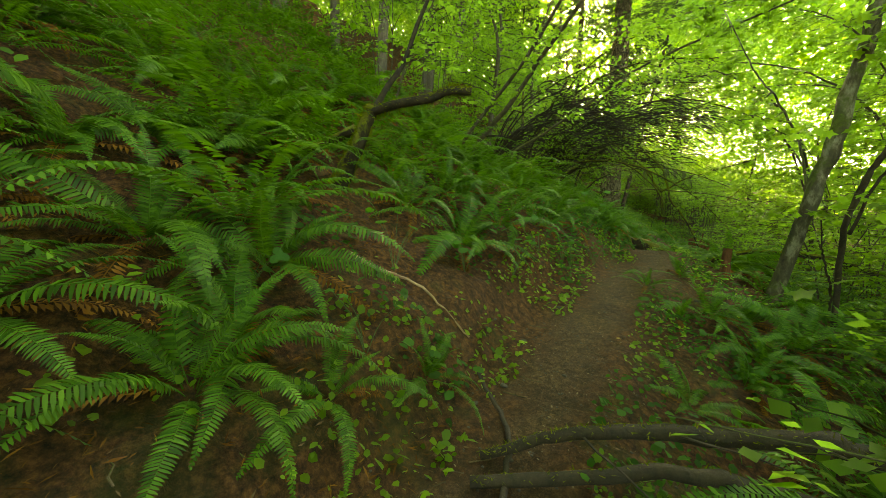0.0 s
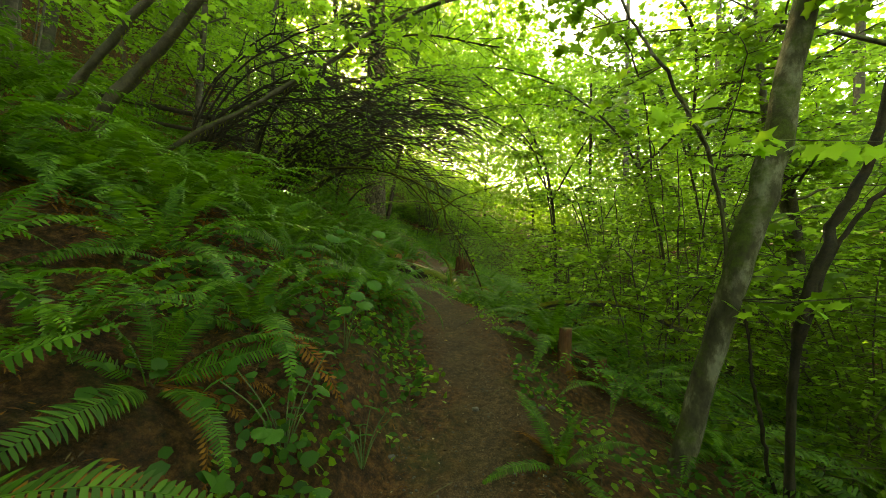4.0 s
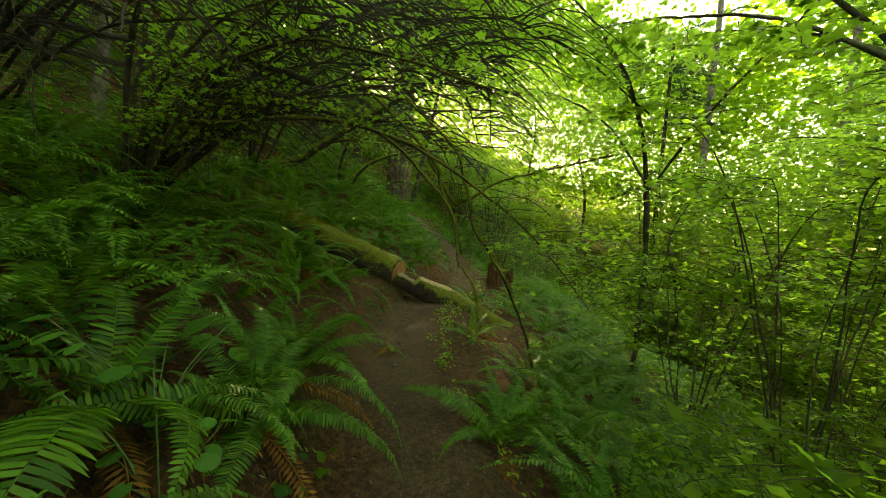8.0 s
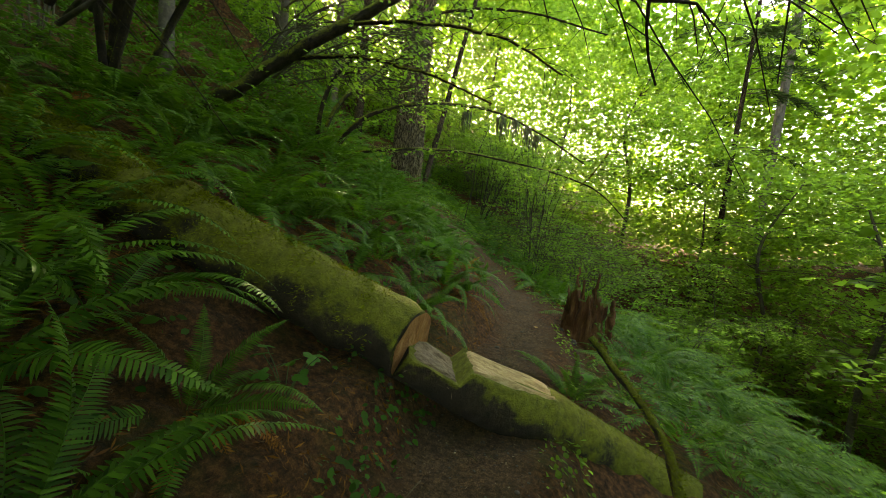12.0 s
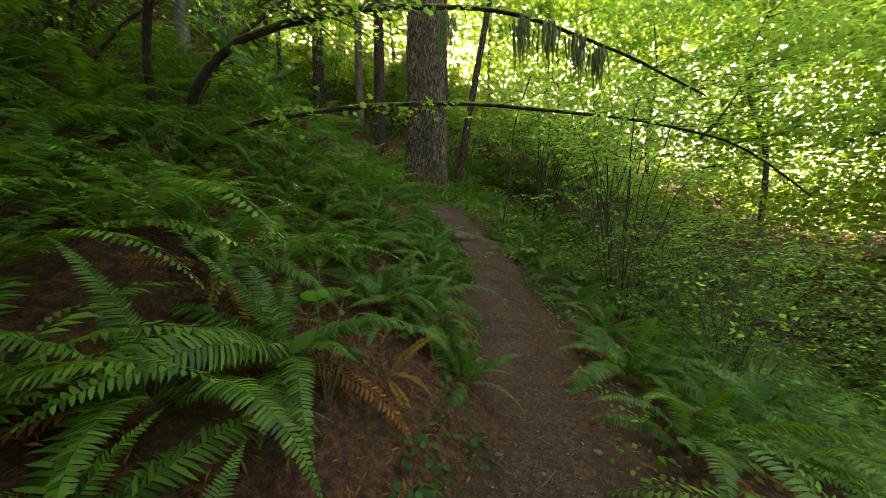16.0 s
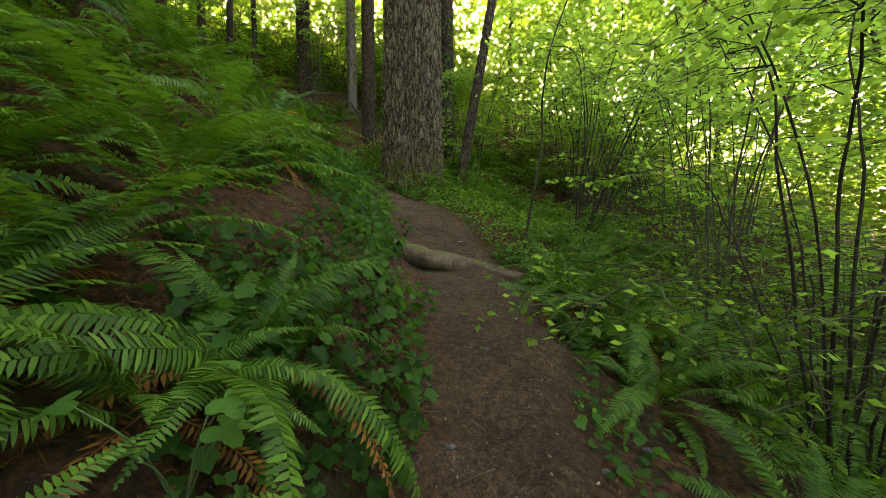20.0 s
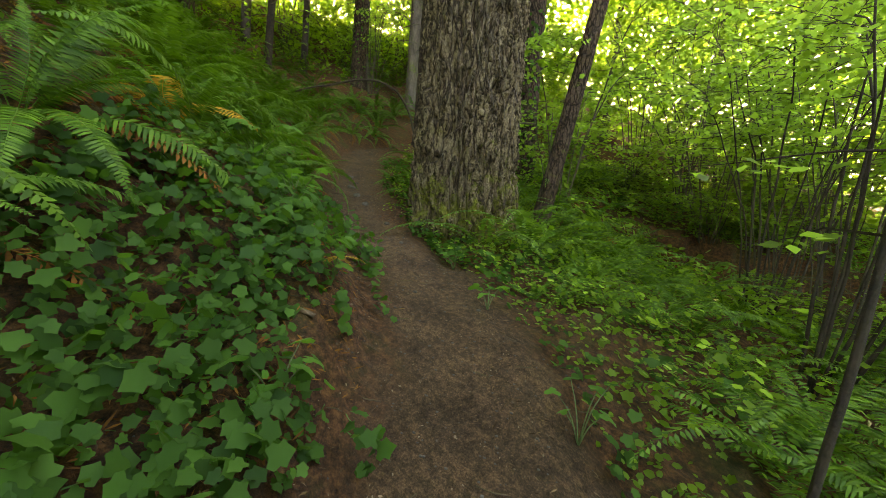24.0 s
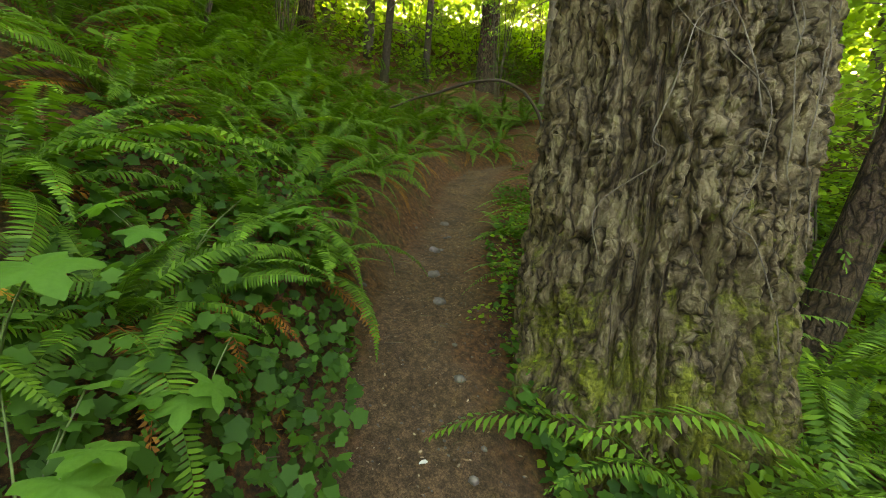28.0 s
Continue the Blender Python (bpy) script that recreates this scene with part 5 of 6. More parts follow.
def stub_tree():
    """A leaning mossy trunk, broken off, with a dead branch and a live stem."""
    ob = thing("broken_tree", "mossy leaning broken trunk with a dead branch stub", "tree", (0, 0, 0))
    so, ln = limb([(-1.95, -2.45, 0.6), (-1.84, -2.35, 0.95), (-1.7, -2.26, 1.34), (-1.58, -2.19, 1.7)], 0.09, 0.06, 30, 14, 0.3)
    part("trunk", so, MOSSY, ob, "mossy trunk", True)
    tagged(part("moss", moss_tufts(ln, np.linspace(0.09, 0.06, 5), 2200, 0.035, 0.3), MOSS_LEAF, ob, "shaggy moss"), kind="stuff")
    so, l2 = limb([(-1.62, -2.21, 1.64), (-1.35, -2.12, 1.7), (-1.05, -2.0, 1.73), (-0.9, -1.93, 1.79), (-0.73, -1.84, 1.78)], 0.045, 0.034, 30, 10, 0.3)
    part("dead_branch", so, DARK_BARK, ob, "dark broken branch", True)
    tagged(part("branch_moss", moss_tufts(l2, 0.04, 1100, 0.03, 0.08), MOSS_LEAF, ob, "moss on the branch"), kind="stuff")
    so, l3 = limb([(-1.62, -2.15, 1.66), (-1.58, -2.05, 1.9), (-1.5, -1.9, 2.2), (-1.44, -1.75, 2.7), (-1.3, -1.4, 3.6), (-1.0, -0.8, 4.6)], 0.032, 0.012, 40, 8, 0.1)
    part("stem", so, DARK_BARK, ob, "slender upright stem", True)
    so, _ = limb([(-1.75, -2.25, 1.5), (-2.2, -2.45, 1.32), (-2.7, -2.7, 1.2)], 0.05, 0.035, 20, 8, 0.2)
    part("limb", so, MOSSY, ob, "mossy limb against the slope", True)
    tw, lf = Soup(), Soup()
    twigs(tw, lf, l3, 0.012, 16, 0.8, 16, 0.08, np.random.default_rng(3), KITE, 0.35)
    tagged(part("twigwork", tw, DARK_BARK, ob), kind="stuff")
    tagged(part("foliage", lf, MAPLE, ob, "green leaves"), kind="stuff")


stub_tree()


def tree_of(name, label, stems, bark, twig=14, leafy=14, moss=0, u0=0.4, size=0.08, length=0.8):
    """A tree or clump built from its stems: each (points, radius at foot, radius at tip)."""
    ob = thing(name, label, "tree", (0, 0, 0))
    tw, lf = Soup(), Soup()
    for k, (pts, r0, r1) in enumerate(stems):
        so, ln = limb(pts, r0, r1, 44, 12 if r0 > 0.03 else 8, 0.34, 0.007)
        part("trunk" if k == 0 else "stem", so, bark, ob, smooth=True)
        if twig:
            twigs(tw, lf, ln, 0.012, twig, length, leafy, size, np.random.default_rng(k + 50), STAR, u0, 0.6, 0.15, None, True)
        if moss:
            tagged(part("moss", moss_tufts(ln, np.linspace(r0, r1, 6), moss, 0.022, 0.05), MOSS_LEAF, ob, "yellow-green moss"), kind="stuff")
    if tw.n:
        tagged(part("twigwork", tw, bark, ob), kind="stuff")
    if lf.n:
        tagged(part("foliage", lf, MAPLE, ob, "bright green leaves"), kind="stuff")
    return ob


tree_of("maple_tree", "slanting mottled grey maple trunk below the trail", [
    ([(1.36, 0.97, -0.35), (1.43, 0.95, 0.0), (1.6, 0.88, 0.84), (1.75, 0.82, 1.54), (1.9, 0.8, 2.4), (2.08, 0.8, 3.45), (2.4, 0.85, 5.5), (2.6, 0.9, 8.0)], 0.076, 0.042),
    ([(1.63, 0.88, 1.0), (1.58, 0.9, 1.6), (1.4, 0.92, 2.14), (1.12, 0.95, 2.67), (0.8, 1.1, 3.4)], 0.014, 0.006),
    ([(2.04, 0.8, 3.2), (1.5, 1.6, 3.7), (0.6, 2.2, 4.1), (-0.4, 2.6, 4.3)], 0.03, 0.008),
    ([(2.11, 0.8, 3.6), (3.0, 0.8, 4.0), (4.0, 0.6, 4.2)], 0.03, 0.008)], MOTTLED, 20, 18, 0, 0.3)
tree_of("dead_snag", "dark broken leaning dead stem beside the maple", [
    ([(1.89, 0.79, -0.45), (1.88, 0.79, 0.64), (1.95, 0.76, 1.2), (2.13, 0.74, 1.71), (2.34, 0.78, 2.2)], 0.026, 0.022),
    ([(1.93, 0.8, 0.75), (2.14, 0.79, 1.37), (2.43, 0.79, 1.68), (2.8, 0.86, 1.98), (3.6, 1.0, 2.4)], 0.014, 0.007),
    ([(1.92, 0.85, -0.4), (1.8, 0.9, 0.3), (1.75, 0.95, 0.9)], 0.012, 0.006)], DARK_BARK, 0, 0)
tree_of("slender_tree", "slender grey-brown trunk down the slope", [([(5.05, 4.3, -1.6), (5.0, 4.29, -0.7), (4.67, 4.24, 1.56), (4.24, 4.16, 3.5), (4.0, 4.1, 6.0)], 0.075, 0.04)], GREY_BARK, 24, 16, 0, 0.45)
tree_of("leaning_maple", "pair of mossy slanting vine maple stems over the slope", [
    ([(-3.85, 1.85, 2.0), (-3.6, 1.85, 2.45), (-2.83, 1.8, 3.24), (-2.02, 1.74, 4.07), (-1.0, 1.6, 5.2)], 0.05, 0.025),
    ([(-3.4, 1.95, 1.9), (-3.15, 1.93, 2.48), (-2.43, 1.87, 3.18), (-1.63, 1.81, 4.08), (-0.4, 1.7, 5.3)], 0.065, 0.03),
    ([(-3.3, 2.0, 1.9), (-2.66, 1.95, 2.1), (-1.11, 2.0, 2.84), (-0.27, 2.05, 3.31), (1.63, 2.38, 3.98)], 0.03, 0.012)], STEM_BARK, 16, 12, 900, 0.45)
# the arch of vine maple over the trail
tree_of("arching_vine_maple", "old mossy vine maple whose limbs arch over the trail", [
    ([(-4.15, 5.72, 1.7), (-4.0, 5.74, 2.6), (-3.02, 5.69, 2.66), (-2.0, 5.77, 2.75), (-1.12, 5.8, 2.56), (-0.5, 5.78, 2.27), (-0.02, 5.73, 1.95), (0.44, 5.68, 1.54), (0.9, 5.65, 1.0)], 0.036, 0.004),
    ([(-4.1, 5.75, 1.8), (-3.8, 5.76, 2.75), (-2.92, 5.73, 2.92), (-2.01, 5.78, 2.9), (-1.24, 5.78, 2.61), (-0.52, 5.65, 1.92), (-0.35, 5.6, 1.3)], 0.04, 0.008),
    ([(-1.12, 5.82, 2.55), (-0.76, 5.85, 2.41), (-0.49, 5.85, 1.87), (-0.35, 5.85, 1.4)], 0.018, 0.006),
    ([(-4.2, 5.7, 1.7), (-4.14, 5.71, 2.66), (-4.07, 5.78, 3.41), (-3.64, 5.9, 4.08), (-3.0, 6.0, 5.2)], 0.05, 0.03),
    ([(-4.1, 5.7, 1.8), (-3.82, 5.77, 2.77), (-3.03, 5.85, 3.37), (-2.74, 5.91, 3.64), (-2.79, 5.83, 4.1), (-2.6, 5.8, 5.0)], 0.05, 0.025),
    ([(-4.3, 5.8, 1.8), (-4.4, 5.8, 2.9), (-4.3, 5.9, 3.9), (-4.4, 6.0, 5.2)], 0.04, 0.03),
    ([(-4.0, 5.9, 1.9), (-3.2, 6.3, 3.4), (-1.8, 6.7, 4.3), (-0.4, 7.0, 4.4), (0.8, 7.2, 4.0), (1.8, 7.3, 3.3)], 0.03, 0.01),
    ([(-4.2, 6.0, 1.8), (-4.0, 6.4, 3.6), (-3.0, 6.8, 4.7), (-1.5, 7.1, 5.1), (0.0, 7.3, 4.9)], 0.035, 0.012),
    ([(-4.0, 5.4, 1.8), (-3.4, 5.0, 3.4), (-2.2, 4.6, 4.2), (-0.8, 4.3, 4.4), (0.6, 4.1, 4.1)], 0.03, 0.01),
    ([(-4.2, 5.9, 1.9), (-3.6, 6.6, 3.0), (-2.6, 7.4, 3.6), (-1.4, 8.0, 3.8), (-0.4, 8.4, 3.6)], 0.03, 0.01),
    ([(-4.2, 5.6, 1.9), (-3.7, 5.5, 3.0), (-2.9, 5.4, 3.6), (-1.9, 5.3, 3.8), (-0.9, 5.2, 3.7)], 0.028, 0.008),
    ([(-3.9, 5.5, 1.9), (-2.9, 5.2, 2.9), (-1.9, 5.0, 3.2), (-0.9, 4.9, 3.0), (-0.1, 4.8, 2.7)], 0.025, 0.008)], MOSSY, 80, 5, 1200, 0.12, 0.055, 0.9)


def twig_curtain(name, label, x0, x1, y0, y1, z0, z1, n, length, bark, seed, leafy=0):
    """A dense tangle of thin dead boughs that droop from a bush above the trail."""
    r = np.random.default_rng(seed)
    ob = thing(name, label, "shrub", (0, 0, 0))
    tw, lf, big = Soup(), Soup(), Soup()
    root = np.array([x0 - 0.3, 0.5 * (y0 + y1), z0 - 0.6])
    for i in range(14):
        tip = np.array([r.uniform(0.4 * x0 + 0.6 * x1, x1), r.uniform(y0, y1), r.uniform(z0 + 0.3, z1)])
        mid = root + (tip - root) * 0.45 + np.array([0, 0, r.uniform(0.3, 0.9)])
        ln = spline([tuple(root + r.normal(0, 0.1, 3)), tuple(mid), tuple(tip), tuple(tip + [r.uniform(0.3, 0.8), r.normal(0, 0.3), -r.uniform(0.2, 0.7)])], 30)
        ln[2:] += np.cumsum(r.normal(0, 0.008, (28, 3)), 0)
        so = Soup()
        so.tube(ln, np.linspace(0.022, 0.005, 30), 6, 0.25)
        part("bough", so, bark, ob, smooth=True)
        for j in range(n // 14):
            k = int(r.integers(6, 30))
            a, l = r.uniform(-1.3, 1.3), length * r.uniform(0.4, 1.1)
            v = np.linspace(0, 1, 6)
            q = np.stack([ln[k, 0] + math.cos(a) * l * v, ln[k, 1] + math.sin(a) * l * v, ln[k, 2] + l * (r.uniform(-0.1, 0.5) * v - r.uniform(0.3, 0.8) * v ** 2)], 1)
            q[1:] += np.cumsum(r.normal(0, 0.02 * l, (5, 3)), 0)
            _, dd, zz = trail_coords(q[:, 0], q[:, 1])
            if ((np.abs(dd) < 0.8) & (q[:, 2] - zz < 1.95)).any():
                continue
            tw.tube(q, np.linspace(0.009, 0.002, 6), 4, cap=False)
            for m in range(1):
                o = q[int(r.integers(1, 5))]
                e = o + np.array([r.uniform(-0.1, 0.3), r.normal(0, 0.2), r.uniform(-0.3, 0.05)]) * length
                tw.tube(np.stack([o, 0.5 * (o + e) + r.normal(0, 0.02, 3), e]), [0.003, 0.002, 0.0012], 3, cap=False)
                if leafy:
                    lf.leaves(o + (e - o) * r.uniform(0.2, 1, (leafy, 1)) + r.normal(0, 0.03, (leafy, 3)), 0.055, tilt=0.5)
    tagged(part("twigwork", tw, bark, ob), kind="stuff")
    if leafy:
        tagged(part("foliage", lf, MAPLE, ob, "sparse small green leaves"), kind="stuff")


twig_curtain("bare_thicket", "dark tangle of bare drooping boughs over the trail", -4.3, -0.2, 5.0, 7.2, 2.5, 4.2, 470, 1.25, DARK_BARK, 5, 0)
twig_curtain("bare_thicket", "dark tangle of bare mossy boughs over the slope", -4.6, -1.6, 3.6, 5.6, 2.7, 4.4, 380, 1.25, DARK_BARK, 6, 0)
tree_of("leaning_tree", "thick mossy leaning trunk over the slope with bare twigs", [
    ([(-5.7, 10.1, 2.3), (-5.2, 10.2, 2.8), (-4.34, 10.3, 3.42), (-2.67, 10.6, 4.58), (-1.2, 10.9, 5.6)], 0.12, 0.05),
    ([(-3.6, 10.45, 3.95), (-2.6, 10.5, 4.0), (-1.6, 10.6, 3.9), (-0.7, 10.8, 3.55)], 0.03, 0.01),
    ([(-4.34, 10.3, 3.42), (-3.4, 10.6, 3.6), (-2.4, 11.0, 3.55), (-1.6, 11.3, 3.3)], 0.03, 0.01)], MOSSY, 30, 5, 1800, 0.2, 0.06, 0.9)
twig_curtain("leafy_thicket", "tangle of leafy boughs hanging high over the trail", -4.8, -0.4, 7.6, 9.4, 3.8, 6.2, 420, 1.2, STEM_BARK, 8, 9)
twig_curtain("leafy_thicket", "tangle of leafy mossy boughs up the slope", -6.4, -3.4, 11.0, 13.4, 3.6, 5.8, 320, 1.2, STEM_BARK, 9, 8)
tree_of("leaning_maple", "leafy vine maple reaching out over the trail", [
    ([(-5.2, 8.9, 2.2), (-4.9, 8.8, 3.6), (-4.0, 8.6, 4.8), (-2.6, 8.4, 5.4), (-0.8, 8.2, 5.5), (0.8, 8.0, 5.2)], 0.06, 0.012),
    ([(-5.1, 8.8, 2.4), (-4.2, 8.5, 3.9), (-2.8, 8.0, 4.3), (-1.2, 7.6, 4.4), (0.4, 7.3, 4.2)], 0.035, 0.01),
    ([(-5.1, 9.0, 2.4), (-4.3, 9.3, 4.2), (-3.2, 9.6, 5.0), (-1.8, 9.8, 5.3), (-0.2, 10.0, 5.1)], 0.035, 0.01),
    ([(-5.2, 8.9, 2.4), (-4.6, 8.2, 4.2), (-3.6, 7.4, 5.4), (-2.2, 6.6, 6.0), (-0.6, 6.0, 6.0)], 0.035, 0.01)], MOSSY, 60, 12, 500, 0.2, 0.085, 0.95)
tree_of("leaning_maple", "leafy maple sapling whose limbs hang over the trail from below", [
    ([(2.6, 9.2, -1.0), (2.5, 9.0, 1.5), (2.1, 8.6, 3.4), (1.3, 8.0, 4.6), (0.2, 7.2, 5.2)], 0.05, 0.012),
    ([(2.5, 9.0, 1.6), (2.0, 8.0, 2.9), (1.4, 7.0, 3.5), (0.9, 6.0, 3.6)], 0.025, 0.008),
    ([(2.4, 9.0, 2.4), (3.0, 8.0, 3.8), (3.2, 6.8, 4.4), (3.0, 5.4, 4.5)], 0.025, 0.008),
    ([(2.4, 8.9, 2.6), (1.8, 9.6, 3.8), (0.9, 10.4, 4.6), (0.0, 11.0, 5.0)], 0.025, 0.008)], STEM_BARK, 34, 14, 0, 0.2, 0.085, 0.8)
tree_of("leaning_maple", "leafy maple from below the trail with sprays overhead", [
    ([(3.6, 5.0, -1.0), (3.3, 5.0, 1.4), (2.8, 5.2, 3.0), (1.9, 5.6, 4.1), (0.8, 6.0, 4.7), (-0.4, 6.4, 4.9)], 0.026, 0.009),
    ([(3.2, 5.0, 1.8), (2.8, 4.4, 3.2), (2.2, 3.8, 4.0), (1.4, 3.4, 4.4), (0.5, 3.2, 4.6)], 0.014, 0.006),
    ([(3.0, 5.1, 2.4), (3.4, 6.2, 3.6), (3.2, 7.4, 4.4), (2.6, 8.4, 4.8)], 0.025, 0.008),
    ([(3.0, 5.1, 2.5), (3.8, 4.2, 3.6), (4.0, 3.2, 4.2), (3.8, 2.2, 4.4)], 0.025, 0.008),
    ([(2.8, 5.2, 3.0), (2.4, 6.2, 3.9), (1.6, 7.4, 4.5), (0.6, 8.6, 4.9)], 0.022, 0.008)], STEM_BARK, 32, 16, 0, 0.2, 0.085, 0.85)
tree_of("leaning_maple", "tall leafy maple whose limbs hang over the lower trail", [
    ([(4.9, 6.0, -1.4), (4.6, 6.0, 1.5), (4.0, 6.0, 3.8), (3.0, 5.9, 5.2), (1.6, 5.8, 6.0), (0.2, 5.8, 6.2)], 0.03, 0.01),
    ([(4.2, 6.0, 3.2), (3.6, 6.8, 4.8), (2.6, 7.4, 5.8), (1.2, 7.8, 6.3), (-0.4, 8.0, 6.4)], 0.016, 0.006),
    ([(4.3, 6.0, 2.8), (3.8, 5.0, 4.6), (2.8, 4.4, 5.4), (1.6, 4.2, 5.8), (0.4, 4.4, 5.9)], 0.03, 0.008),
    ([(4.2, 6.0, 3.2), (4.2, 7.2, 4.8), (3.8, 8.6, 5.8), (3.0, 9.8, 6.2)], 0.03, 0.008),
    ([(4.3, 6.0, 2.8), (4.8, 5.0, 4.4), (4.6, 3.8, 5.2), (4.0, 2.8, 5.6)], 0.03, 0.008)], STEM_BARK, 34, 16, 0, 0.25, 0.09, 0.9)
tree_of("leaning_maple", "leafy maple with sprays over the start of the trail", [
    ([(4.2, 1.0, -1.2), (4.0, 1.2, 1.4), (3.4, 1.6, 3.2), (2.4, 2.2, 4.3), (1.2, 3.0, 4.9)], 0.05, 0.012),
    ([(3.9, 1.2, 1.8), (3.2, 0.4, 3.2), (2.4, 0.0, 3.9), (1.6, -0.2, 4.2)], 0.028, 0.008),
    ([(3.8, 1.3, 2.2), (3.6, 2.6, 3.4), (3.0, 3.6, 4.0), (2.2, 4.4, 4.4)], 0.025, 0.008)], STEM_BARK, 40, 16, 0, 0.25, 0.09, 0.85)
# the low branches that hang into the trail before the log
tree_of("hanging_limb", "crooked dark mossy limb hanging beside the trail", [
    ([(-1.7, 6.9, 3.6), (-0.62, 6.34, 2.65), (-0.43, 6.29, 2.27), (-0.35, 6.23, 2.05), (-0.29, 6.17, 1.83), (-0.2, 6.11, 1.58), (-0.06, 6.12, 1.4), (0.15, 6.13, 1.07), (0.4, 6.2, 0.5), (0.5, 6.2, 0.1)], 0.015, 0.018),
    ([(-2.2, 6.9, 3.7), (-1.16, 6.56, 2.78), (-0.84, 6.47, 2.35), (-0.6, 6.38, 1.95), (-0.5, 6.36, 1.96), (-0.31, 6.34, 2.08), (-0.06, 6.35, 2.21), (0.44, 6.41, 2.37), (1.2, 6.5, 2.6)], 0.018, 0.009)], MOSSY, 22, 3, 2600, 0.3, 0.09, 0.6)
# the long level limb and the one above it
tree_of("level_limb_maple", "vine maple with a long mossy limb reaching level across the trail", [
    ([(-4.9, 12.5, 2.0), (-4.4, 12.8, 2.6), (-3.6, 13.35, 2.87), (-2.6, 14.2, 3.05), (-0.87, 15.32, 3.02), (0.62, 16.25, 2.83), (1.37, 16.53, 2.5), (2.0, 16.58, 1.95)], 0.036, 0.012),
    ([(-4.9, 12.5, 2.0), (-4.14, 12.45, 3.2), (-3.03, 13.29, 3.83), (-1.72, 14.29, 4.0), (-0.62, 15.17, 3.79), (0.6, 16.0, 3.3)], 0.05, 0.012),
    ([(0.6, 16.22, 2.78), (0.95, 16.4, 3.2), (1.3, 16.5, 3.8)], 0.012, 0.005),
    ([(-5.0, 12.6, 2.0), (-5.0, 13.0, 3.4), (-4.4, 13.8, 4.6), (-3.6, 14.6, 5.6)], 0.05, 0.025),
    ([(-5.0, 12.4, 2.0), (-4.6, 12.2, 3.8), (-3.2, 12.4, 5.0), (-1.6, 12.8, 5.4), (0.2, 13.2, 5.2)], 0.045, 0.012)], MOSSY, 46, 7, 1600, 0.2, 0.07, 0.85)


def hanging_moss():
    ob = thing("hanging_moss", "grey-green beard moss hanging from a limb", "moss", (0, 0, 0))
    for x, y, z in ((-1.3, 14.6, 3.92), (-1.6, 14.4, 3.95), (-0.75, 15.1, 3.75), (-2.3, 13.9, 3.9), (-1.0, 14.85, 3.85)):
        so = Soup()
        for k in range(26):
            p = np.array([x, y, z]) + rng.normal(0, 0.06, 3) * [1, 1, 0.3]
            l = rng.uniform(0.15, 0.6)
            ln = np.stack([p + [rng.normal(0, 0.015), rng.normal(0, 0.015), 0], p + [0, 0, -l * 0.5] + rng.normal(0, 0.015, 3), p + [0, 0, -l] + rng.normal(0, 0.02, 3)])
            so.tube(ln, [0.012, 0.009, 0.001], 4, cap=False)
        tagged(part("moss_beard", so, LICHEN, ob), kind="stuff")


hanging_moss()
conifer(8.6, 25.2, 0.15, 17, "young fir standing down the slope", 71, dead=4, crown_from=0.45, crown=20, bark=RED_BARK)
small_log("hazel_sapling", "slender dark hazel sapling leaning from the trail's edge", "stem", [(-2.65, 17.72, 0.95), (-2.58, 17.8, 1.6), (-2.45, 17.95, 2.6), (-2.47, 18.1, 3.3), (-2.4, 18.2, 3.9), (-2.1, 18.5, 5.0)], 0.016, 0.008, DARK_BARK, 30, 0, False, 8, 0.004, 0, 10)
small_log("bent_sapling", "bare sapling bent in an arch behind the great fir", "stem", [(-8.5, 22.6, 3.6), (-8.7, 22.2, 5.0), (-9.08, 21.6, 5.4), (-9.7, 20.7, 5.1), (-10.2, 20.2, 4.9)], 0.03, 0.015, DARK_BARK, 30, 0, False, 10)


# ---- herbs, ivy and litter ----
def cover(name, label, s0, s1, d0, d1, n, size, outline, mat, high=0.1, clump=0.5, seed=0, tilt=0.35, cat="herbs"):
    """Leaves close above the ground, in patches."""
    r = np.random.default_rng(seed)
    s, d = r.uniform(s0, s1, n * 3), r.uniform(d0, d1, n * 3)
    x, y, z = spot(s, d)
    keep = vnoise(x * 1.7 + seed, y * 1.7) + 0.35 * vnoise(x * 5, y * 5, seed) > clump
    if cat != "litter":
        mid, half = tread(s)
        keep &= np.abs(d - mid) > half - 0.04 + 0.1 * vnoise(x * 6, y * 6, 3)
    x, y, z = x[keep][:n], y[keep][:n], z[keep][:n]
    so = Soup()
    e = 0.1
    up = np.stack([-(ground(x + e, y) - z) / e * 0.7, -(ground(x, y + e) - z) / e * 0.7, np.ones(len(x))], 1)
    so.leaves(np.stack([x, y, z + 0.003 + r.uniform(0, high, len(x))], 1), size * r.uniform(0.55, 1.35, len(x)), up=up, tilt=tilt, outline=outline)
    return tagged(new(name, so.mesh(name, mat)), label, cat, kind="stuff")


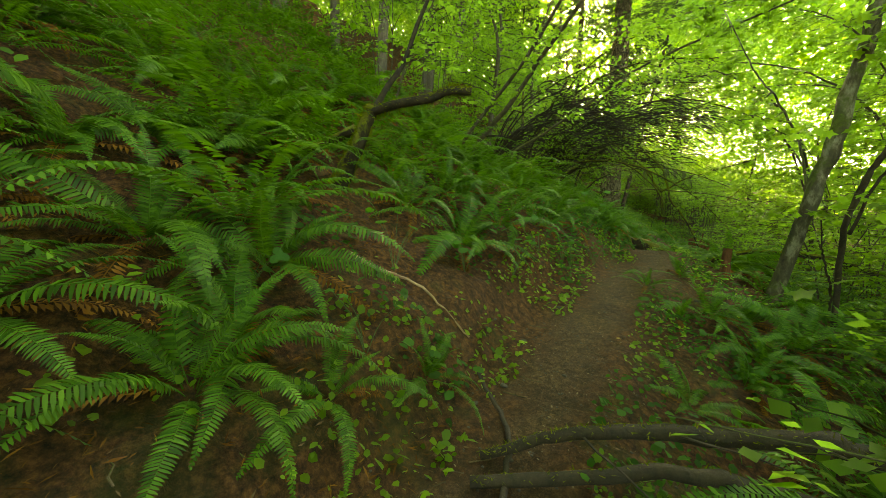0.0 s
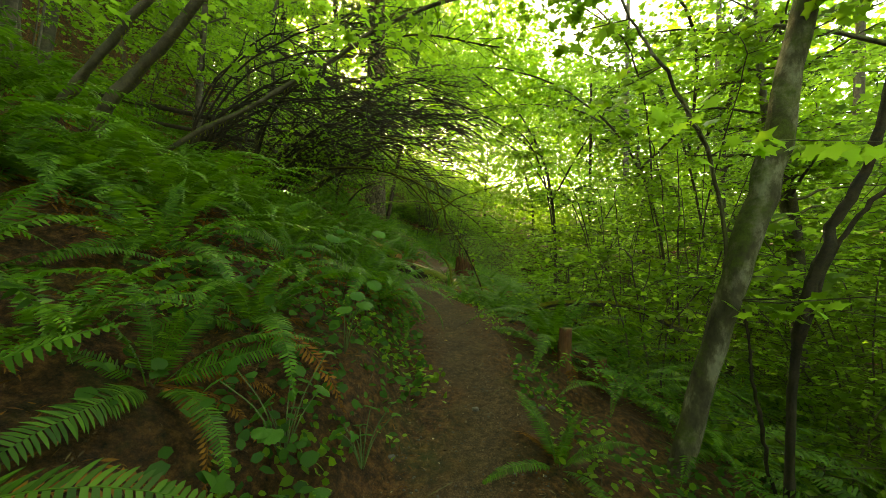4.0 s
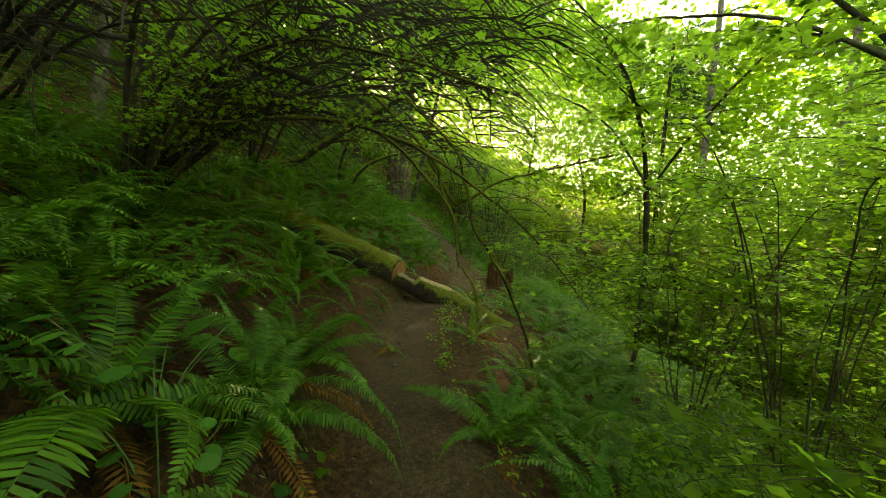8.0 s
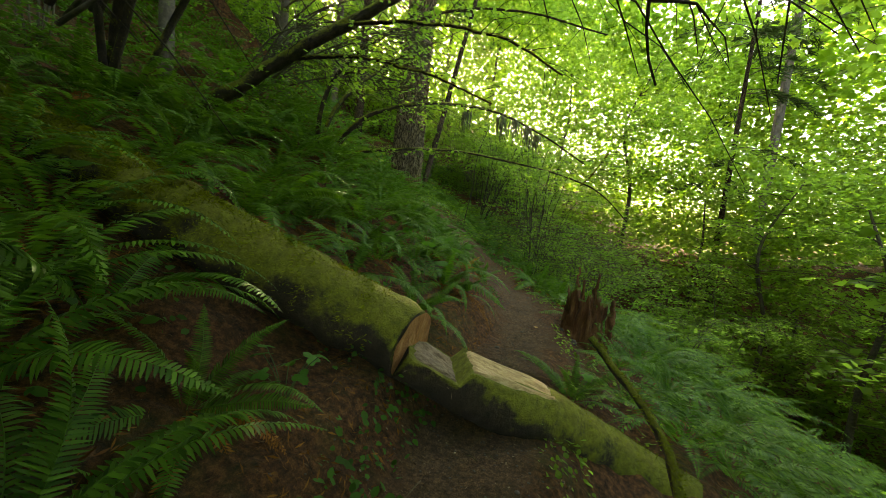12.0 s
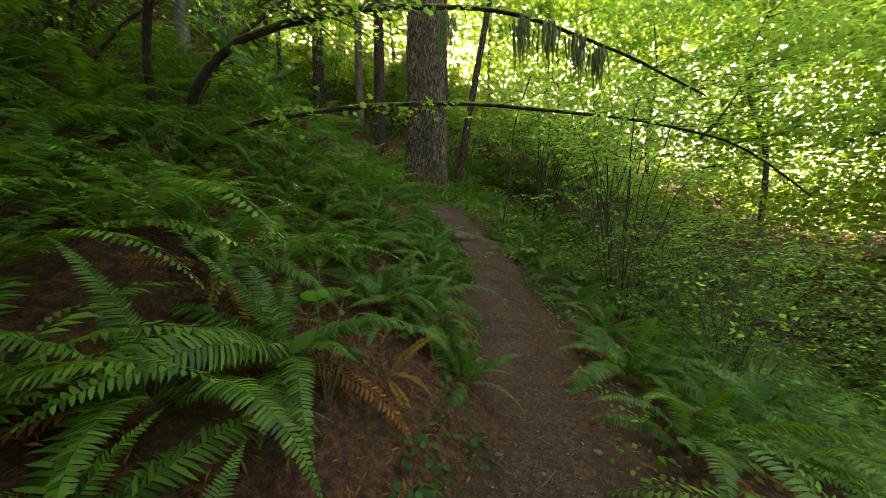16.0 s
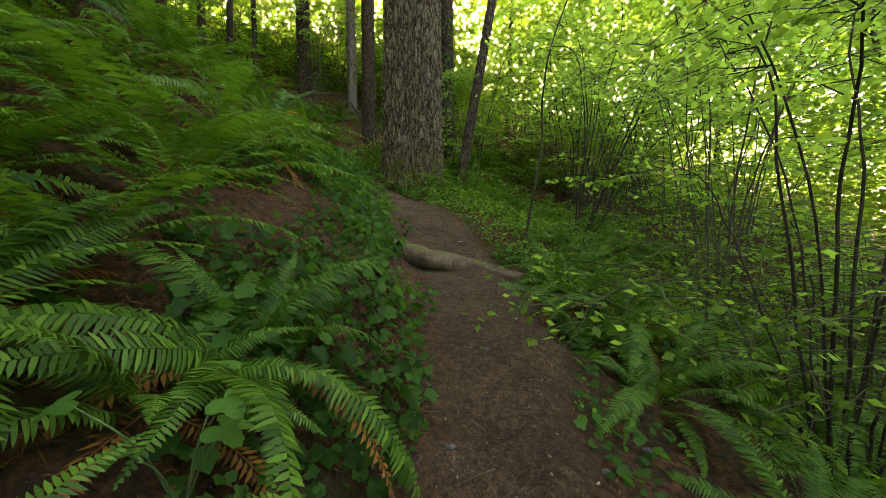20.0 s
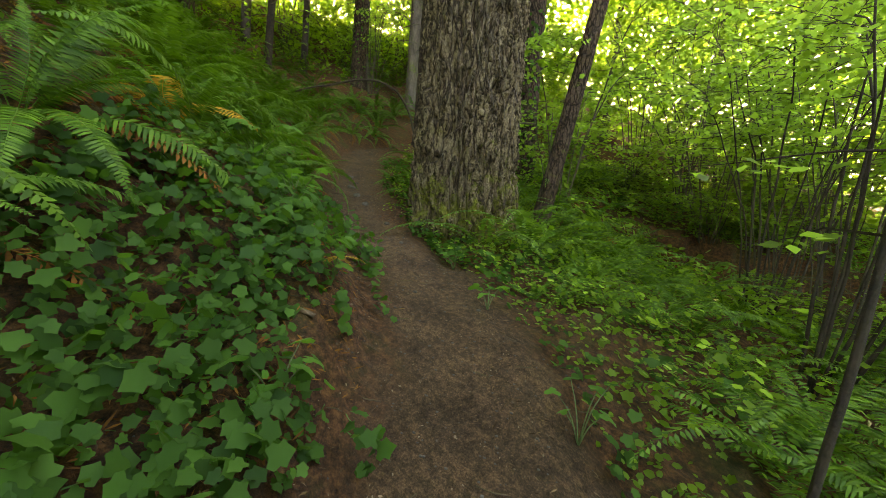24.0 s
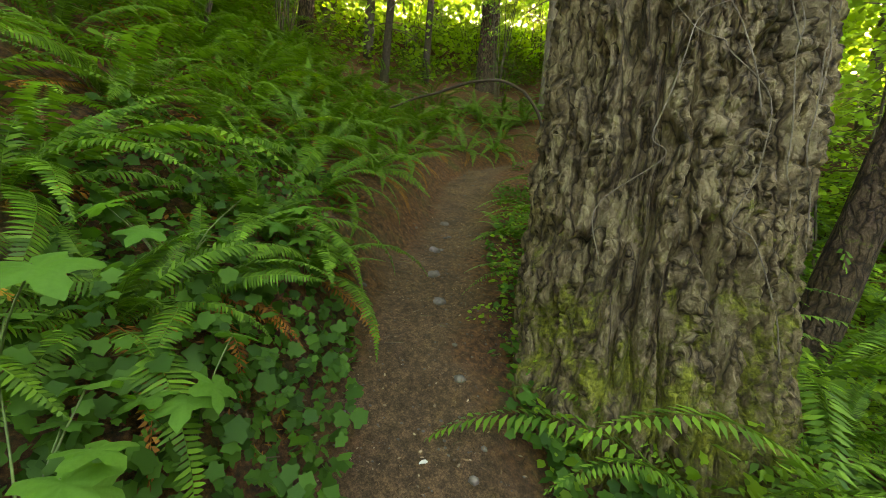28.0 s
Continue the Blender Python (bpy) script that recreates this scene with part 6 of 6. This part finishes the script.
cover("ivy_cover", "glossy green ivy trailing over the bank", 24.3, 31.5, 0.12, 1.7, 6400, 0.05, LOBED, IVY, 0.24, 0.55, 1, 0.85)
cover("ivy_cover", "glossy green ivy trailing over the bank", 22, 30, 0.42, 0.9, 1200, 0.048, LOBED, IVY, 0.14, 0.6, 8, 0.5)
cover("ivy_cover", "green ivy on the ground beside the great fir", 25.5, 31, -2.4, -0.5, 2600, 0.055, LOBED, IVY, 0.16, 0.5, 11, 0.4)
cover("herb_cover", "small light green herbs beside the great fir", 26, 33, -2.6, -0.5, 5000, 0.04, OVAL, HAZEL, 0.22, 0.45, 2)
cover("herb_cover", "small green herbs on the bank", 4, 23, 0.45, 2.6, 2600, 0.045, OVAL, IVY, 0.2, 0.85, 3)
cover("herb_cover", "small green herbs below the trail", 4, 26, -2.5, -0.45, 3200, 0.042, OVAL, HAZEL, 0.22, 0.8, 4)
cover("herb_cover", "leafy green herbs on the bank at the foot of the trail", 6.5, 13.5, 0.35, 1.7, 2000, 0.05, OVAL, IVY, 0.24, 0.72, 18, 0.5)
cover("herb_cover", "low light green herbs on the lower bank", 4.0, 13.5, 0.4, 2.2, 1400, 0.045, OVAL, HAZEL, 0.14, 0.85, 19, 0.5)
cover("herb_cover", "dense light green herbs on the shelf beside the great fir", 25.5, 41, -4.2, -0.9, 12000, 0.045, LOBED, HAZEL, 0.3, 0.35, 20, 0.6)
cover("ivy_cover", "green ivy at the edge of the trail by the fir", 24, 36, -0.95, -0.42, 1100, 0.045, LOBED, IVY, 0.12, 0.6, 21, 0.5)
cover("edge_herbs", "small green herbs creeping in from the edge of the trail", 4, 26, 0.28, 0.6, 1500, 0.04, OVAL, IVY, 0.1, 0.8, 13, 0.5)
cover("edge_herbs", "small green herbs creeping in from the edge of the trail", 4, 32, -0.6, -0.3, 1500, 0.035, OVAL, HAZEL, 0.1, 0.8, 14, 0.5)
cover("edge_herbs", "small green herbs along the lower trail", 4.5, 12, -1.7, -0.25, 2400, 0.04, OVAL, IVY, 0.14, 0.62, 22, 0.6)
cover("edge_herbs", "small green herbs along the lower trail", 4.5, 12, 0.22, 0.8, 1100, 0.042, OVAL, HAZEL, 0.12, 0.68, 23, 0.6)
cover("edge_litter", "brown leaf bits and bark crumbs at the trail's edge", 4, 32, 0.2, 0.7, 5000, 0.03, SHRED, LITTER, 0.02, 0.4, 15, 0.6, "litter")
cover("edge_litter", "brown leaf bits and bark crumbs at the trail's edge", 4, 32, -0.7, -0.2, 5000, 0.03, SHRED, LITTER, 0.02, 0.4, 16, 0.6, "litter")
cover("herb_cover", "light green herbs covering the slope below the great fir", 25.5, 37, -6.5, -2.0, 9000, 0.055, OVAL, HAZEL, 0.3, 0.4, 17)
cover("leafy_floor", "green plants covering the ground up the slope", 0, 42, 2.2, 14, 16000, 0.09, OVAL, FERN_DULL, 0.3, 0.5, 5)
cover("leafy_floor", "green plants covering the ground down the slope", 0, 42, -16, -3.4, 45000, 0.1, OVAL, HAZEL, 0.5, 0.45, 6)
cover("leaf_litter", "brown dead leaves and bits of fern on the soil", 3, 36, -1.8, 2.4, 36000, 0.024, SHRED, LITTER, 0.014, 0.3, 7, 0.3, "litter")
cover("trail_litter", "small dry chips and leaf bits on the trail", 3, 37, -0.5, 0.5, 8000, 0.014, CHIP, CHIPS, 0.006, 0.2, 9, 0.45, "litter")
cover("dead_bracken", "orange-brown dead fern bits on the bank", 3, 30, 0.35, 2.6, 24000, 0.042, SHRED, DEAD, 0.06, 0.6, 10, 0.8, "litter")


def sticks_and_stones():
    so = Soup()
    for x, y, z in zip(*spot(rng.uniform(3, 36, 700), rng.uniform(-0.8, 1.4, 700))):
        a, l = rng.uniform(0, 6.28), rng.uniform(0.04, 0.16)
        u = np.linspace(-0.5, 0.5, 4)
        px, py = x + math.cos(a) * l * u, y + math.sin(a) * l * u + rng.normal(0, 0.006, 4)
        so.tube(np.stack([px, py, np.full(4, z + 0.006)], 1), rng.uniform(0.0015, 0.004), 4)
    tagged(new("dry_twigs", so.mesh("dry_twigs", BARE_WOOD)), "small dry twigs scattered on the trail", "twigs", kind="stuff")
    so = Soup()
    ico = bmesh.new()
    bmesh.ops.create_icosphere(ico, subdivisions=1, radius=1)
    iv = np.array([v.co for v in ico.verts])
    fi = np.array([[v.index for v in f.verts] for f in ico.faces])
    ico.free()
    for k, (x, y, z) in enumerate(zip(*spot(rng.uniform(3, 36, 5200), rng.normal(0, 0.36, 5200)))):
        r = rng.uniform(0.003, 0.009) if k > 130 else rng.uniform(0.012, 0.032)
        v = iv * (1 + rng.normal(0, 0.12, (len(iv), 1))) * np.array([1, rng.uniform(0.6, 1), 0.55]) * r
        so.add(v + [x, y, z + r * 0.15], fi)
    tagged(new("pebbles", so.mesh("pebbles", STONE)), "small grey pebbles in the trail's dirt", "stones", kind="stuff")


sticks_and_stones()


def broad_leaf_mesh(lobes, seed):
    """A wide lobed leaf on its stalk, folded along the middle."""
    r = np.random.default_rng(seed)
    n = 36
    a = np.linspace(-math.pi, math.pi, n, endpoint=False)
    rad = 0.75 + 0.25 * np.cos(a * lobes) * np.exp(-(a / 2.8) ** 4) + 0.05 * np.cos(a * 17)
    rad *= 1 - 0.55 * np.exp(-((np.abs(a) - math.pi) / 0.3) ** 2)
    v = [(0.15, 0, 0)]
    for k in (0.5, 1.0):
        for ang, q in zip(a, rad):
            x, y = q * k * math.cos(ang), q * k * math.sin(ang)
            v.append((x + 0.15, y, 0.1 * abs(y) - 0.22 * k * k * (x * x + y * y) + 0.02 * math.sin(ang * 9) * k))
    j = np.arange(n)
    so = Soup()
    so.add(v, np.stack([np.zeros(n, int), 1 + j, 1 + (j + 1) % n], 1))
    so.f.append(np.stack([1 + j, 1 + n + j, 1 + n + (j + 1) % n, 1 + (j + 1) % n], 1))
    return so.mesh("leaf", BROAD, True)


LEAVES = [broad_leaf_mesh(5, 1), broad_leaf_mesh(3, 2), broad_leaf_mesh(1, 3)]
STALK_MAT = rough_mat("green_stalk", [(0.3, (0.05, 0.08, 0.02)), (0.7, (0.1, 0.14, 0.04))], 20, 0.7, 60, 0.2)


def broad_plant(x, y, n, h, size, seed, label, kind=0):
    r = np.random.default_rng(seed)
    z = ground(x, y)
    ob = thing("broadleaf_plant", label, "plant", (x, y, z - 0.01), "broadleaf plants")
    for i in range(n):
        a, l = r.uniform(0, 6.28), h * r.uniform(0.5, 1.1)
        tip = np.array([math.cos(a) * l * 0.55, math.sin(a) * l * 0.55, l])
        so = Soup()
        so.tube(spline([(0, 0, 0), tuple(tip * [0.4, 0.4, 0.6]), tuple(tip)], 8), np.linspace(0.003, 0.002, 8), 4)
        st = part("stalk", so, STALK_MAT, ob)
        lf = part("leaf", LEAVES[kind], None, ob)
        lf.matrix_local = Matrix.Translation(tip) @ pose(0, 0, 0, r.normal(0, 18), r.uniform(0, 30), math.degrees(a)) @ Matrix.Scale(size * r.uniform(0.7, 1.2), 4)


for i, (s, d, n, h, size, k) in enumerate([(9.2, 0.6, 12, 0.3, 0.055, 2), (9.5, 0.75, 12, 0.35, 0.06, 2), (9.75, 0.55, 10, 0.25, 0.05, 1), (8.8, 0.8, 12, 0.35, 0.055, 2), (12.6, 0.75, 12, 0.4, 0.055, 2), (12.9, 0.95, 12, 0.45, 0.06, 2), (8.1, 0.72, 7, 0.35, 0.07, 2), (8.5, 0.95, 7, 0.4, 0.075, 2), (7.6, 0.9, 6, 0.35, 0.07, 2), (9.0, 0.62, 6, 0.3, 0.06, 2), (7.0, 1.1, 6, 0.4, 0.07, 2), (6.4, 0.75, 5, 0.3, 0.06, 0), (6.2, 1.3, 6, 0.35, 0.07, 1),
                                           (11.4, 1.25, 7, 0.4, 0.06, 2), (11.9, 1.3, 6, 0.4, 0.06, 2), (11.2, 1.0, 6, 0.5, 0.08, 2), (10.3, 0.8, 5, 0.4, 0.07, 2), (16.9, 0.85, 7, 0.3, 0.055, 1), (18.9, 1.0, 6, 0.6, 0.09, 2), (19.4, 1.3, 6, 0.6, 0.09, 2),
                                           (20.9, 0.95, 5, 0.45, 0.08, 2), (22.4, 0.6, 6, 0.25, 0.05, 1), (24.0, 0.75, 7, 0.3, 0.05, 1), (28.4, 0.52, 6, 0.22, 0.06, 1), (28.8, 0.75, 7, 0.3, 0.075, 0), (29.2, 0.7, 7, 0.32, 0.085, 0), (29.6, 0.62, 7, 0.3, 0.085, 0),
                                           (29.4, 0.95, 6, 0.4, 0.09, 0), (30.0, 0.95, 6, 0.4, 0.08, 0), (29.0, 0.45, 5, 0.2, 0.06, 1), (30.6, 0.7, 6, 0.3, 0.07, 0), (31.3, 0.6, 6, 0.25, 0.06, 1), (27.6, 0.6, 6, 0.2, 0.055, 1), (27.0, 0.62, 6, 0.2, 0.055, 1), (26.4, 0.7, 6, 0.2, 0.055, 1),
                                           (28.6, -0.5, 6, 0.2, 0.05, 1), (29.2, -0.55, 6, 0.2, 0.05, 1), (27.8, -0.6, 6, 0.25, 0.05, 1), (13.6, 0.95, 5, 0.35, 0.07, 2), (9.6, -0.75, 5, 0.3, 0.06, 1), (21.8, -0.7, 5, 0.25, 0.05, 1), (19.0, -0.65, 5, 0.25, 0.05, 1)]):
    x, y, _ = spot(s, d)
    broad_plant(float(x), float(y), n, h, size * (0.7 if s < 13 else 1.0), 300 + i, "bright green broad-leaved plant on the trail's bank", k)


def trail_stone(s, d, size, seed):
    """A rounded stone half sunk in the trail."""
    r = np.random.default_rng(seed)
    bm = bmesh.new()
    bmesh.ops.create_icosphere(bm, subdivisions=3, radius=size)
    for v in bm.verts:
        k = 1 + 0.35 * (noise.noise(v.co * (1.1 / size) + Vector((seed, 0, 0)))) + 0.1 * noise.noise(v.co * (3.0 / size))
        v.co = Vector((v.co.x * k, v.co.y * k * 0.8, v.co.z * k * 0.6))
    me = bpy.data.meshes.new("stone")
    bm.to_mesh(me)
    bm.free()
    me.polygons.foreach_set("use_smooth", np.ones(len(me.polygons), bool))
    me.materials.append(STONE)
    x, y, z = spot(s, d)
    ob = new("stone", me)
    ob.matrix_world = pose(float(x), float(y), float(z) + size * 0.12, 0, 0, r.uniform(0, 360))
    tagged(ob, "grey-brown rounded stone sunk in the trail's dirt", "stone", "trail stones")


for i, (s, d, size) in enumerate([(31.3, -0.08, 0.05), (31.8, 0.02, 0.06), (30.9, -0.16, 0.045), (30.2, -0.25, 0.03), (32.6, 0.1, 0.05), (29.6, 0.12, 0.03), (27.2, -0.4, 0.035), (20.2, -0.62, 0.06), (20.4, -0.5, 0.035), (26.2, -0.1, 0.02)]):
    trail_stone(s, d, size, 40 + i)


def fallen_leaf(s, d, size, seed, mat, label):
    """A single dead leaf lying curled on the dirt."""
    r = np.random.default_rng(seed)
    so = Soup()
    o = np.array(OVAL) * [1, 1, 3.0]
    ring = np.vstack([o, (o * [1.0, 0.5, 0.3])])
    ring[:, 2] += 0.25 * (ring[:, 0] - 0.5) ** 2
    n = len(o)
    j = np.arange(n)
    so.add(ring * size, np.stack([j, (j + 1) % n, n + (j + 1) % n, n + j], 1))
    so.f.append(np.arange(n, 2 * n)[None])
    x, y, z = spot(s, d)
    ob = new("fallen_leaf", so.mesh("fallen_leaf", mat, True))
    ob.matrix_world = pose(float(x), float(y), float(z) + 0.008, r.normal(0, 12), r.normal(0, 12), r.uniform(0, 360))
    tagged(ob, label, "leaf", "fallen leaves")


YELLOW_LEAF = leaf_mat("yellow_leaf", (0.3, 0.17, 0.05), (0.42, 0.27, 0.09), (0.4, 0.25, 0.06), 0.7, 0.3, "object")
PALE_LEAF = leaf_mat("pale_leaf", (0.4, 0.36, 0.28), (0.5, 0.46, 0.38), (0.3, 0.28, 0.2), 0.7, 0.2, "object")
for i, (s, d, size) in enumerate([(27.5, -0.35, 0.075), (26.6, -0.72, 0.05), (25.9, -0.62, 0.045), (28.6, 0.1, 0.04), (29.8, -0.1, 0.035), (22.9, 0.12, 0.035), (24.2, -0.1, 0.04), (20.1, -0.15, 0.07), (18.3, 0.1, 0.04), (11.5, 0.15, 0.035), (7.9, -0.2, 0.035), (30.6, 0.2, 0.03)]):
    fallen_leaf(s, d, size, 70 + i, YELLOW_LEAF if i % 4 else PALE_LEAF, "dry yellow-brown leaf lying on the trail" if i % 4 else "pale dry leaf lying on the trail")
